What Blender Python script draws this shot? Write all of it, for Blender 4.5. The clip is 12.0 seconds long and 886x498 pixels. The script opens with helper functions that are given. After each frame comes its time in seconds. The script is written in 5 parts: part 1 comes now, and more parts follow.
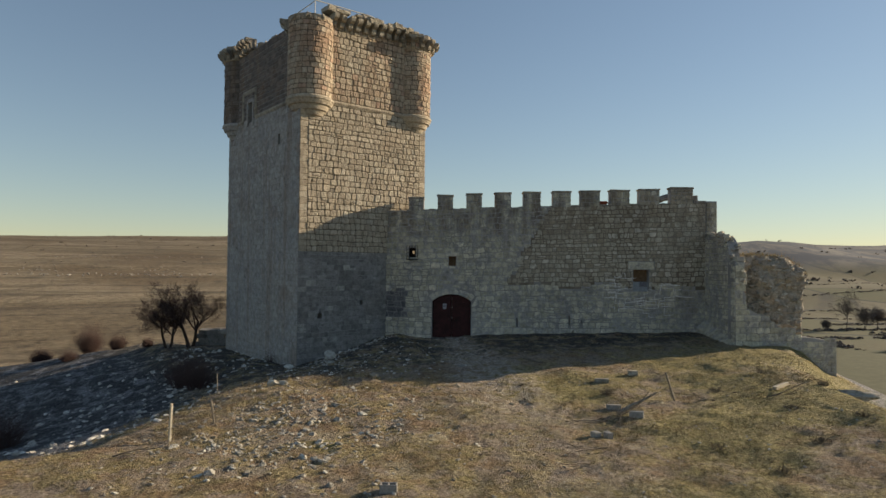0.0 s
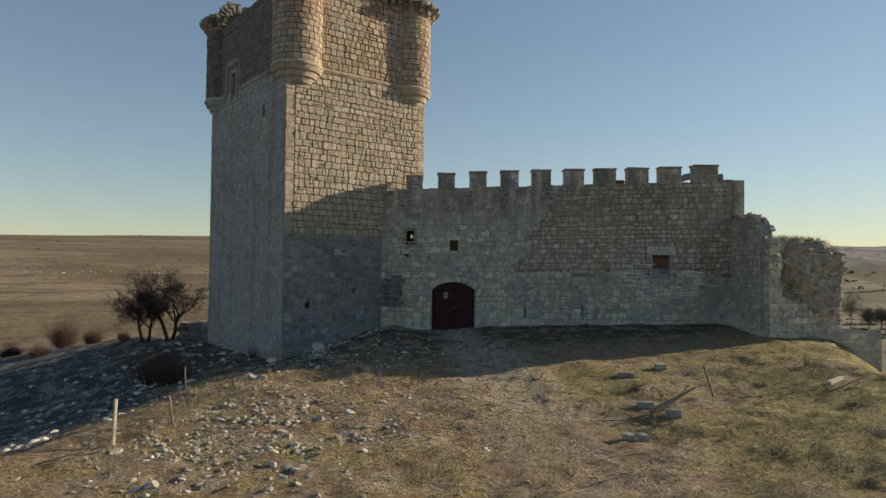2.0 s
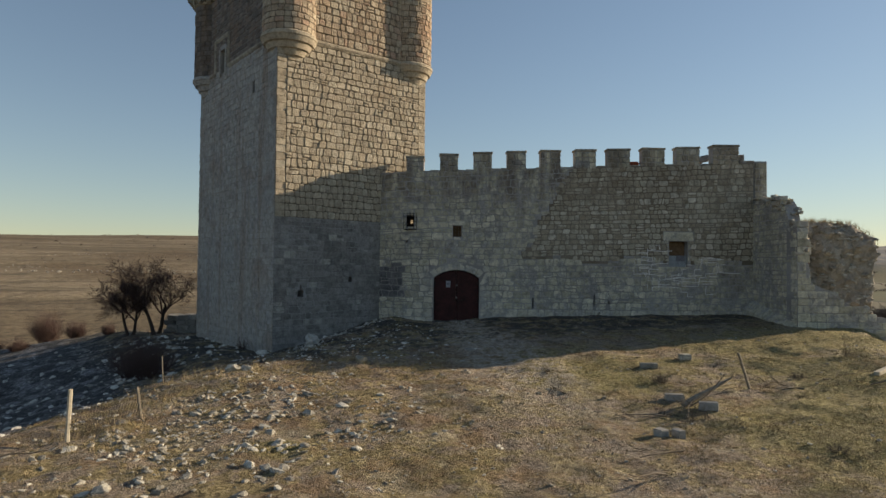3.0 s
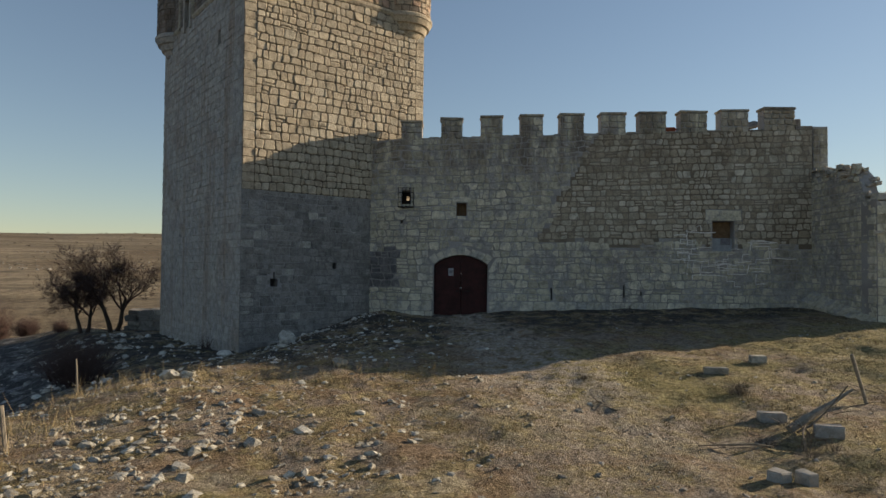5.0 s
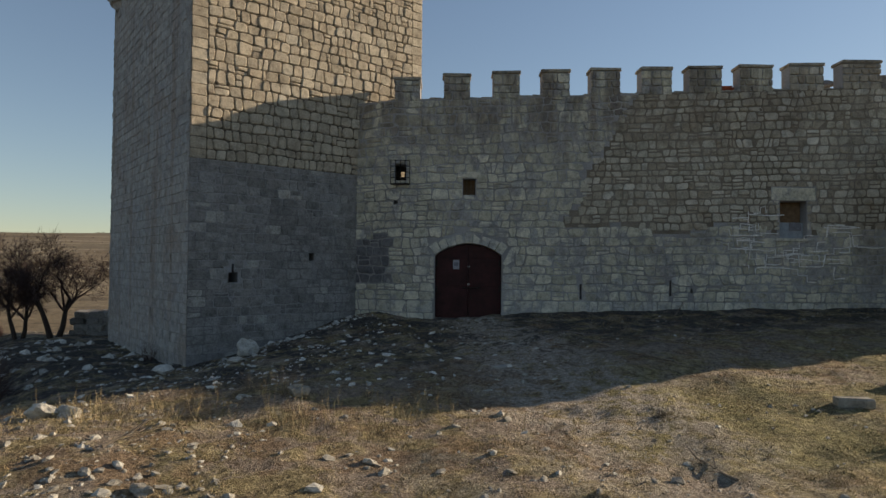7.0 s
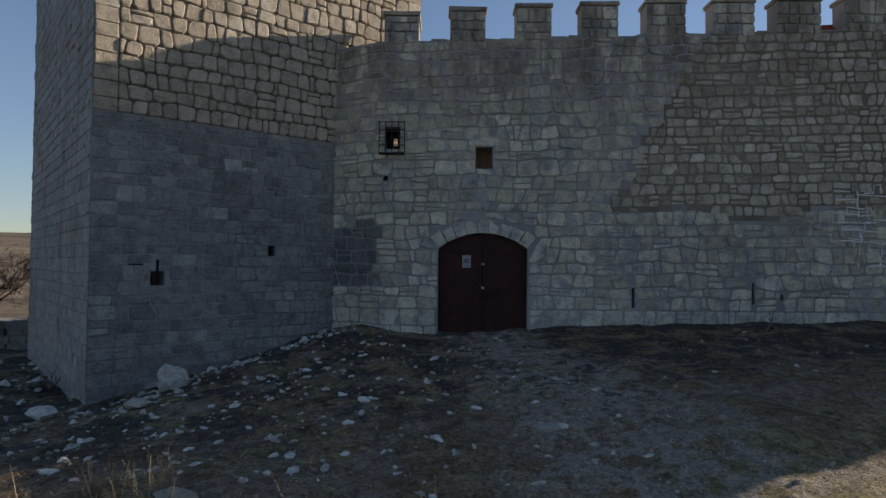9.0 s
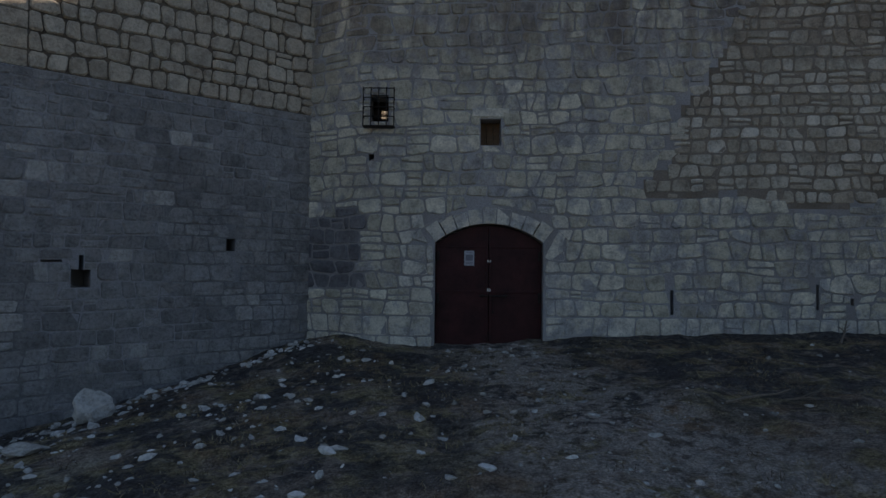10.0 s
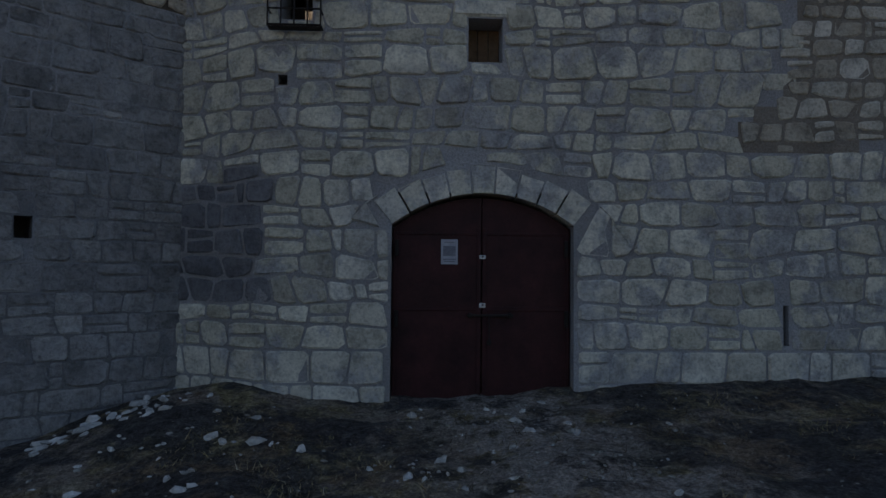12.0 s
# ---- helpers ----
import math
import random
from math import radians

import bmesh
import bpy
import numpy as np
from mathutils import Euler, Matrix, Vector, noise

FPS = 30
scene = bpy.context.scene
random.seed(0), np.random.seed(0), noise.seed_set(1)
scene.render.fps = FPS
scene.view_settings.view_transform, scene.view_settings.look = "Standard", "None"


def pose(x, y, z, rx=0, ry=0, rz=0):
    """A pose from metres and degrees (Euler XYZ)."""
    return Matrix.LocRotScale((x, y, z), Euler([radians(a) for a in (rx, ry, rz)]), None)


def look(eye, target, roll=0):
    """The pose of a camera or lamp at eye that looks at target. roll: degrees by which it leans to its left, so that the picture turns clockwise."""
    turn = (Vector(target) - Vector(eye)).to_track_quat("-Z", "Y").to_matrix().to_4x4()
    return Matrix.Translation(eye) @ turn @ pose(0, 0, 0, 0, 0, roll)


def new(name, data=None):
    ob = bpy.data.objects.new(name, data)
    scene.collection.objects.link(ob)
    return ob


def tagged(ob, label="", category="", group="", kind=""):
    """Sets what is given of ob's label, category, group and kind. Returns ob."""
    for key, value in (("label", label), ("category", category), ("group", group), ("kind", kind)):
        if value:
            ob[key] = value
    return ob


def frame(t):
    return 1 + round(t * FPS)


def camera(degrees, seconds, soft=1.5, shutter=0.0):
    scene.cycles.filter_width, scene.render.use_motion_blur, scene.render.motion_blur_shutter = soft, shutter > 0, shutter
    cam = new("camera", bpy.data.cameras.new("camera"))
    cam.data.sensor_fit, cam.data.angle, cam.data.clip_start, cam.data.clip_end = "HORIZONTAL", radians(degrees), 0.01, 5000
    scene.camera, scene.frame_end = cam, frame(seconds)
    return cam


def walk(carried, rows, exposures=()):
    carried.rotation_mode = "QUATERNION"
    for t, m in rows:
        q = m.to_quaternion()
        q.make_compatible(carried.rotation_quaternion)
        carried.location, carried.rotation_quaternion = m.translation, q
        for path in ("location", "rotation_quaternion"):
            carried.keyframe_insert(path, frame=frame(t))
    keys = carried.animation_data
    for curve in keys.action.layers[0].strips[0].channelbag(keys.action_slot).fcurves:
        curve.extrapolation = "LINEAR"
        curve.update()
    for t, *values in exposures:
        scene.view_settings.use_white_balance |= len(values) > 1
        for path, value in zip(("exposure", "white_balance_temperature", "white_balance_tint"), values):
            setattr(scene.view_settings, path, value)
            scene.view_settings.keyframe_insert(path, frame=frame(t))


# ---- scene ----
cam = camera(70.3, 12.0)
METRES, EYE, TILT, LEAN, TURN = 28.0, 3.95, 0.0, 0.0, 0.0
ROWS = [
    (0.0, 0.0, 0.0, 0.0, -0.01, 1.48, -0.54),
    (0.5, 0.0005, 0.025, -0.0076, -0.01, 1.45, -0.53),
    (1.0, 0.0009, 0.0519, -0.0142, -0.02, 1.48, -0.55),
    (1.5, 0.0008, 0.0819, -0.0218, -0.02, 1.5, -0.56),
    (2.0, -0.0018, 0.1129, -0.0288, -0.04, 1.55, -0.58),
    (2.5, -0.0048, 0.1472, -0.0411, -0.04, 1.57, -0.56),
    (3.0, -0.006, 0.1851, -0.0518, -0.06, 1.59, -0.55),
    (5.0, -0.0087, 0.3519, -0.0727, -0.09, 1.51, -0.52),
    (5.5, -0.0096, 0.3956, -0.0753, -0.09, 1.48, -0.5),
    (6.0, -0.0103, 0.4393, -0.0776, -0.09, 1.45, -0.47),
    (6.5, -0.0114, 0.4825, -0.0801, -0.09, 1.46, -0.45),
    (7.0, -0.0125, 0.526, -0.0827, -0.11, 1.47, -0.44),
    (9.0, -0.0167, 0.7098, -0.0861, -0.05, 1.56, -0.51),
    (9.5, -0.0162, 0.7589, -0.0872, -0.05, 1.59, -0.52),
    (10.0, -0.0154, 0.8065, -0.088, -0.1, 1.59, -0.53),
    (10.5, -0.0149, 0.8523, -0.0891, -0.37, 1.68, -0.54),
    (11.0, -0.0143, 0.8977, -0.0898, -0.92, 1.76, -0.55),
    (11.5, -0.012, 0.9437, -0.0901, -1.57, 1.9, -0.52),
    (12.0, -0.0092, 0.9904, -0.0904, -2.3, 2.08, -0.49),
]
walk(cam, [(t, pose(0, 0, EYE, TILT, LEAN, TURN) @ pose(METRES * x, METRES * y, METRES * z, 90 + pitch, roll, yaw)) for t, x, y, z, yaw, pitch, roll in ROWS],
     [(0.0, 0.4, 6950, 9), (7.0, 0.38, 6800, 11), (9.0, 0.28, 6100, 15), (12.0, 0.24, 6000, 19)])

# ---- light ----
SUN_AZ, SUN_EL = 68.0, 17.4          # degrees right of +y, degrees up
world = bpy.data.worlds.new("sky")
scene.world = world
world.use_nodes = True
wn = world.node_tree
sky = wn.nodes.new("ShaderNodeTexSky")
sky.sky_type, sky.sun_disc = "NISHITA", False
sky.sun_elevation, sky.sun_rotation = radians(SUN_EL), radians(SUN_AZ)
sky.altitude, sky.air_density, sky.dust_density, sky.ozone_density = 1200, 1.0, 0.25, 0.5
wn.nodes["Background"].inputs["Strength"].default_value = 0.118
# sky brightness is compressed to dim the glow towards the horizon: c / (1 + 0.11 c)
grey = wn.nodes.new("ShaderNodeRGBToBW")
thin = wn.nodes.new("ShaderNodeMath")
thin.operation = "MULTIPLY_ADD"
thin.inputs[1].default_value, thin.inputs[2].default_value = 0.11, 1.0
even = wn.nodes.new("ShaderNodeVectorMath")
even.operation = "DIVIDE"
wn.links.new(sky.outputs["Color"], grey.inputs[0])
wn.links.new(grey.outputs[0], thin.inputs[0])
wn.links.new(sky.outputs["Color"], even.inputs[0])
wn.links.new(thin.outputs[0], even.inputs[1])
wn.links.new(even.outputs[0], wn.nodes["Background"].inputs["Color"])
sun_data = bpy.data.lights.new("sun", "SUN")
sun_data.energy, sun_data.angle, sun_data.color = 5.0, radians(0.6), (1.0, 0.83, 0.63)
sun = new("sun", sun_data)
sa, se = radians(SUN_AZ), radians(SUN_EL)
sun.matrix_world = look((0, 0, 60), (-math.sin(sa) * math.cos(se) * 10, -math.cos(sa) * math.cos(se) * 10, 60 - math.sin(se) * 10))


# ---- materials ----
class Nodes:
    """A small builder for node materials."""

    def __init__(self, name, rough=0.9, metal=0.0):
        self.m = bpy.data.materials.new(name)
        self.m.use_nodes = True
        self.t = self.m.node_tree
        self.b = self.t.nodes["Principled BSDF"]
        self.b.inputs["Roughness"].default_value = rough
        self.b.inputs["Metallic"].default_value = metal
        self.b.inputs["Specular IOR Level"].default_value = 0.25
        self.pos = self.add("ShaderNodeNewGeometry").outputs["Position"]

    def add(self, kind, **props):
        n = self.t.nodes.new(kind)
        if "operation" in props:
            n.operation = props["operation"]
        if "use_clamp" in props:
            n.use_clamp = props["use_clamp"]
        if "data_type" in props:
            n.data_type = props["data_type"]
        if "blend_type" in props:
            n.blend_type = props["blend_type"]
        if "interpolation_type" in props:
            n.interpolation_type = props["interpolation_type"]
        if "feature" in props:
            n.feature = props["feature"]
        return n

    def put(self, sock, v):
        if isinstance(v, bpy.types.NodeSocket):
            self.t.links.new(v, sock)
        elif isinstance(v, (tuple, list)) and len(v) == 3 and sock.type == "RGBA":
            sock.default_value = (*v, 1)
        else:
            sock.default_value = v

    def noise(self, scale, detail=4.0, rough=0.6, vec=None, stretch=None):
        v = vec or self.pos
        if stretch:
            mp = self.add("ShaderNodeVectorMath", operation="MULTIPLY")
            self.put(mp.inputs[0], v)
            mp.inputs[1].default_value = stretch
            v = mp.outputs[0]
        n = self.add("ShaderNodeTexNoise")
        self.put(n.inputs["Vector"], v)
        n.inputs["Scale"].default_value, n.inputs["Detail"].default_value, n.inputs["Roughness"].default_value = scale, detail, rough
        return n.outputs["Fac"]

    def ramp(self, fac, stops):
        r = self.add("ShaderNodeValToRGB")
        self.put(r.inputs["Fac"], fac)
        els = r.color_ramp.elements
        while len(els) < len(stops):
            els.new(0.5)
        for e, (p, c) in zip(els, stops):
            e.position = p
            e.color = (*c, 1) if isinstance(c, tuple) else (c, c, c, 1)
        return r.outputs["Color"]

    def mix(self, fac, a, b, how="MIX"):
        n = self.add("ShaderNodeMix", data_type="RGBA", blend_type=how)
        self.put(n.inputs[0], fac)
        self.put(n.inputs[6], a)
        self.put(n.inputs[7], b)
        return n.outputs[2]

    def math(self, op, a, b=0.0, clamp=False):
        n = self.add("ShaderNodeMath", operation=op, use_clamp=clamp)
        self.put(n.inputs[0], a)
        self.put(n.inputs[1], b)
        return n.outputs[0]

    def axis(self, i):
        n = self.add("ShaderNodeSeparateXYZ")
        self.put(n.inputs[0], self.pos)
        return n.outputs[i]

    def band(self, v, lo, hi):
        n = self.add("ShaderNodeMapRange", interpolation_type="SMOOTHSTEP")
        self.put(n.inputs[0], v)
        n.inputs[1].default_value, n.inputs[2].default_value = lo, hi
        return n.outputs[0]

    def piece(self):
        """A random value for each piece, whether an object or an island."""
        a = self.add("ShaderNodeNewGeometry").outputs["Random Per Island"]
        b = self.add("ShaderNodeObjectInfo").outputs["Random"]
        return self.math("FRACT", self.math("ADD", a, b))

    def bump(self, height, strength, distance=0.02):
        n = self.add("ShaderNodeBump")
        self.put(n.inputs["Height"], height)
        n.inputs["Strength"].default_value, n.inputs["Distance"].default_value = strength, distance
        self.t.links.new(n.outputs[0], self.b.inputs["Normal"])

    def done(self, colour):
        self.put(self.b.inputs["Base Color"], colour)
        return self.m


def stone_mat(name, tones, stain, stain_lo=0.52, stain_hi=0.72, bump=0.6, grain=26.0, weather=0.0, streaks=0.0, smear=None):
    n = Nodes(name, 0.93)
    col = n.ramp(n.piece(), tones)
    if smear:
        # lime mortar spread over the faces
        film = n.band(n.math("ADD", n.noise(2.6, 6, 0.66), n.math("MULTIPLY", n.noise(0.4, 3), 0.5)), 0.72, 0.86)
        col = n.mix(n.math("MULTIPLY", film, 0.85), col, smear)
    col = n.mix(n.math("MULTIPLY", n.band(n.noise(0.55, 6, 0.62), stain_lo, stain_hi), 0.75), col, stain)
    if weather:
        # dark run-off stains below the wall head
        runs = n.band(n.noise(1.0, 5, 0.65, stretch=(1.5, 1.5, 0.25)), 0.38, 0.6)
        high = n.band(n.math("ADD", n.axis(2), n.math("MULTIPLY", n.noise(0.5, 3), 2.5)), 5.7, 7.9)
        col = n.mix(n.math("MULTIPLY", n.math("MULTIPLY", runs, high), weather), col, (0.12, 0.088, 0.07))
    if streaks:
        # rusty vertical runs
        runs = n.band(n.noise(1.0, 6, 0.6, stretch=(1.1, 1.1, 0.07)), 0.52, 0.66)
        col = n.mix(n.math("MULTIPLY", runs, streaks), col, (0.24, 0.165, 0.105))
    speck = n.noise(grain, 5, 0.7)
    col = n.mix(1.0, col, n.ramp(speck, [(0.25, 0.55), (0.5, 1.0), (0.8, 1.25)]), "MULTIPLY")
    blot = n.noise(4.0, 7, 0.72)
    col = n.mix(1.0, col, n.ramp(blot, [(0.32, 0.58), (0.5, 1.0), (0.66, 1.2)]), "MULTIPLY")
    n.bump(n.math("ADD", n.math("MULTIPLY", blot, 1.6), speck), bump, 0.03)
    return n.done(col)


M_CURTAIN = stone_mat("limestone_rubble", [(0.0, (0.38, 0.352, 0.275)), (0.25, (0.5, 0.467, 0.355)), (0.7, (0.57, 0.535, 0.41)), (1.0, (0.67, 0.63, 0.5))], (0.27, 0.25, 0.225), weather=0.7, smear=(0.35, 0.34, 0.33))
M_CURTAIN_BROWN = stone_mat("limestone_brown", [(0.0, (0.347, 0.299, 0.223)), (0.4, (0.43, 0.386, 0.299)), (0.8, (0.504, 0.462, 0.37)), (1.0, (0.609, 0.568, 0.475))], (0.35, 0.285, 0.205), weather=0.35)
M_ASHLAR = stone_mat("dressed_limestone", [(0.0, (0.49, 0.457, 0.362)), (0.5, (0.56, 0.525, 0.42)), (1.0, (0.64, 0.605, 0.5))], (0.36, 0.345, 0.31), 0.56, 0.76, 0.4, smear=(0.38, 0.37, 0.35))
M_TOWER_ROUGH = stone_mat("tower_rubble", [(0.0, (0.39, 0.335, 0.25)), (0.45, (0.435, 0.375, 0.285)), (0.85, (0.48, 0.42, 0.32)), (1.0, (0.53, 0.475, 0.375))], (0.4, 0.31, 0.215), 0.55, 0.75, 0.8)
M_TOWER_LOW = stone_mat("tower_lower_ashlar", [(0.0, (0.205, 0.198, 0.188)), (0.5, (0.255, 0.246, 0.232)), (0.92, (0.305, 0.295, 0.276)), (1.0, (0.44, 0.42, 0.38))], (0.32, 0.313, 0.303), 0.5, 0.72, 1.0, 18)
M_PATCH = stone_mat("dark_grey_blocks", [(0.0, (0.13, 0.127, 0.13)), (1.0, (0.2, 0.194, 0.194))], (0.26, 0.25, 0.24))
M_TOWER_SIDE = stone_mat("tower_side_ashlar", [(0.0, (0.345, 0.325, 0.295)), (0.5, (0.385, 0.365, 0.33)), (1.0, (0.43, 0.41, 0.375))], (0.29, 0.24, 0.195), 0.5, 0.7, 0.8, streaks=0.5, smear=(0.36, 0.35, 0.335))
M_TOWER_TOP = stone_mat("tower_upper_stone", [(0.0, (0.35, 0.27, 0.195)), (0.35, (0.43, 0.345, 0.25)), (0.86, (0.48, 0.41, 0.31)), (1.0, (0.43, 0.29, 0.21))], (0.37, 0.24, 0.16), 0.5, 0.68, 0.8)
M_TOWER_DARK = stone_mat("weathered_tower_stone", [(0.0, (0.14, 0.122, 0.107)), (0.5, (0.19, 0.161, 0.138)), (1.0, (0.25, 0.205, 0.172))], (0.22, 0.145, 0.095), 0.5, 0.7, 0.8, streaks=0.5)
M_CORBEL = stone_mat("lichen_corbel_stone", [(0.0, (0.33, 0.295, 0.23)), (1.0, (0.44, 0.4, 0.32))], (0.19, 0.17, 0.145), 0.42, 0.62, 0.8, 14)
M_RUBBLE = stone_mat("rubble_core", [(0.0, (0.3, 0.255, 0.2)), (0.5, (0.45, 0.4, 0.32)), (1.0, (0.6, 0.55, 0.46))], (0.26, 0.215, 0.165), 0.45, 0.65, 0.9)
M_ROCK = stone_mat("field_stone", [(0.0, (0.28, 0.26, 0.215)), (0.6, (0.4, 0.375, 0.315)), (1.0, (0.58, 0.555, 0.48))], (0.26, 0.24, 0.2), 0.55, 0.75, 0.8, 18)
# lighter copy of the field stone, so that stones in shade still show
M_PALEROCK = stone_mat("pale_field_stone", [(0.0, (0.42, 0.4, 0.35)), (0.6, (0.58, 0.555, 0.49)), (1.0, (0.72, 0.7, 0.64))], (0.33, 0.31, 0.27), 0.58, 0.78, 0.8, 18)
M_BRICK = stone_mat("red_brick", [(0.0, (0.22, 0.07, 0.045)), (1.0, (0.3, 0.1, 0.065))], (0.2, 0.1, 0.07))


def mortar_mat(name, a, b, lo=0.45, hi=0.6):
    n = Nodes(name, 0.95)
    col = n.mix(n.band(n.noise(0.35, 4), lo, hi), a, b)
    g = n.noise(40, 4, 0.7)
    col = n.mix(1.0, col, n.ramp(g, [(0.25, 0.65), (0.7, 1.1)]), "MULTIPLY")
    n.bump(n.math("ADD", g, n.noise(7, 4)), 0.8, 0.03)
    return n.done(col)


M_MORTAR = mortar_mat("curtain_mortar", (0.4, 0.388, 0.375), (0.31, 0.295, 0.28))
M_MORTAR_BROWN = mortar_mat("brown_mortar", (0.2, 0.165, 0.125), (0.28, 0.24, 0.19))
M_JOINT = mortar_mat("open_joint", (0.13, 0.105, 0.078), (0.18, 0.148, 0.108))
M_JOINT_LOW = mortar_mat("flush_joint", (0.36, 0.35, 0.345), (0.2, 0.195, 0.19))
M_JOINT_SIDE = mortar_mat("side_joint", (0.36, 0.345, 0.315), (0.29, 0.265, 0.235))


def plain_mat(name, c, rough=0.8, metal=0.0, scale=9.0, vary=0.35, bump=0.2):
    n = Nodes(name, rough, metal)
    f = n.noise(scale, 5, 0.65)
    f2 = n.noise(scale * 7, 4, 0.65)
    k = n.ramp(f, [(0.3, 1.0 - vary), (0.7, 1.0 + vary * 0.5)])
    col = n.mix(1.0, n.mix(1.0, c, k, "MULTIPLY"), n.ramp(f2, [(0.3, 0.85), (0.7, 1.1)]), "MULTIPLY")
    n.bump(n.math("ADD", f, f2), bump, 0.01)
    return n.done(col)


M_DOOR = plain_mat("rusted_brown_sheet", (0.044, 0.0115, 0.011), 0.6, 0.0, 3.0, 0.55)
M_IRON = plain_mat("dark_iron", (0.03, 0.024, 0.02), 0.6, 0.4)
M_REPAIR = plain_mat("repair_mortar", (0.86, 0.84, 0.8), 0.9, 0, 20, 0.3)
M_PAPER = plain_mat("white_paper", (0.4, 0.4, 0.42), 0.7, 0, 20, 0.2)
M_INK = plain_mat("grey_print", (0.2, 0.2, 0.22), 0.7)
M_STEEL = plain_mat("steel_lock", (0.6, 0.6, 0.58), 0.4, 0.5)
M_WOOD = plain_mat("grey_weathered_wood", (0.27, 0.235, 0.185), 0.85, 0, 12, 0.4)
M_PALEWOOD = plain_mat("pale_dry_wood", (0.55, 0.49, 0.38), 0.8, 0, 12, 0.25)
M_BOARD = plain_mat("brown_board", (0.2, 0.13, 0.075), 0.85, 0, 8, 0.4)
M_CONCRETE = plain_mat("grey_concrete", (0.34, 0.325, 0.295), 0.9, 0, 10, 0.3)
M_BARK = plain_mat("dark_bark", (0.055, 0.042, 0.033), 0.9, 0, 20, 0.4)
M_TWIG = plain_mat("bare_twigs", (0.1, 0.064, 0.056), 0.9, 0, 20, 0.4)
M_TWIG_PALE = plain_mat("dry_grey_twigs", (0.2, 0.165, 0.125), 0.9, 0, 20, 0.4)
M_FARTWIG = plain_mat("far_bare_twigs", (0.17, 0.14, 0.12), 0.95, 0, 3, 0.3)
M_RAIL = plain_mat("galvanised_rail", (0.6, 0.58, 0.52), 0.5, 0.3)
M_TILE = plain_mat("red_roof_tile", (0.4, 0.1, 0.05), 0.85, 0, 8, 0.3)
M_GLASS = plain_mat("dusty_board", (0.33, 0.36, 0.38), 0.6, 0, 6, 0.25)


def ground_mat():
    n = Nodes("hill_ground", 0.97)
    big, mid, fine, grit = n.noise(0.22, 5, 0.6), n.noise(1.3, 6, 0.65), n.noise(7, 6, 0.72), n.noise(38, 4, 0.75)
    clod = n.noise(3.0, 7, 0.75)
    soil = n.ramp(fine, [(0.34, (0.19, 0.15, 0.115)), (0.6, (0.42, 0.345, 0.265))])
    dry = n.ramp(fine, [(0.34, (0.145, 0.115, 0.066)), (0.5, (0.322, 0.262, 0.136)), (0.64, (0.535, 0.438, 0.245))])
    green = n.ramp(fine, [(0.34, (0.14, 0.13, 0.045)), (0.64, (0.42, 0.365, 0.15))])
    col = n.mix(n.band(mid, 0.44, 0.56), soil, dry)
    rust = n.ramp(fine, [(0.34, (0.16, 0.105, 0.06)), (0.64, (0.38, 0.265, 0.16))])
    col = n.mix(n.math("MULTIPLY", n.band(n.noise(0.8, 6, 0.7), 0.5, 0.6), 0.8), col, rust)
    straw = n.ramp(fine, [(0.34, (0.3, 0.25, 0.165)), (0.64, (0.56, 0.49, 0.36))])
    col = n.mix(n.math("MULTIPLY", n.band(n.noise(0.62, 6, 0.7, stretch=(1, 1.6, 1)), 0.55, 0.64), 0.7), col, straw)
    x, y = n.axis(0), n.axis(1)
    # runs along the wall's shadow edge; past it the colours are set for shade
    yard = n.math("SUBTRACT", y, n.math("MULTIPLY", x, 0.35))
    right = n.math("ADD", big, n.math("MULTIPLY", x, 0.012))
    col = n.mix(n.math("MULTIPLY", n.math("MULTIPLY", n.band(right, 0.5, 0.66), 0.75), n.math("SUBTRACT", 1.0, n.band(yard, 24.0, 28.0))), col, green)
    line = n.math("ADD", x, n.math("MULTIPLY", n.math("SUBTRACT", y, 35.0), 0.15))
    off = n.math("ABSOLUTE", n.math("ADD", n.math("SUBTRACT", line, 0.65), n.math("MULTIPLY", n.math("SUBTRACT", mid, 0.5), 3.4)))
    path = n.math("SUBTRACT", 1.0, n.band(n.math("ADD", off, n.math("MULTIPLY", n.band(y, 29.0, 34.0), 0.7)), 0.9, 2.2))
    path = n.math("MULTIPLY", n.math("MULTIPLY", path, n.band(clod, 0.42, 0.54)), n.math("ADD", 0.25, n.math("MULTIPLY", n.band(y, 19.0, 27.0), 0.75)))
    col = n.mix(path, col, n.ramp(fine, [(0.3, (0.32, 0.275, 0.222)), (0.65, (0.6, 0.525, 0.435))]))
    # low slope: pale frost, with the blue of its shade put into the colour
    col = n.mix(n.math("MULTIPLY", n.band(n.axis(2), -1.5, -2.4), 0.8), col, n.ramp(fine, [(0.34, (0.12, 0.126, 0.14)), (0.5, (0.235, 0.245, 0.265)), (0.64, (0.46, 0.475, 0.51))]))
    # dark growth and the wall's shade, both painted as near-black grey
    moss_and_shade = n.math("MULTIPLY", n.band(yard, 26.0, 30.0), n.math("SUBTRACT", 1.0, n.math("MULTIPLY", path, 0.95)))
    col = n.mix(n.math("MULTIPLY", n.math("MULTIPLY", moss_and_shade, 0.88), n.band(n.noise(1.1, 7, 0.72), 0.41, 0.54)), col, n.ramp(fine, [(0.3, (0.02, 0.02, 0.021)), (0.65, (0.115, 0.112, 0.11))]))
    # dark patches of dead plants
    col = n.mix(n.math("MULTIPLY", n.band(clod, 0.56, 0.66), 0.4), col, (0.09, 0.07, 0.045))
    tuft = n.noise(17, 4, 0.7)
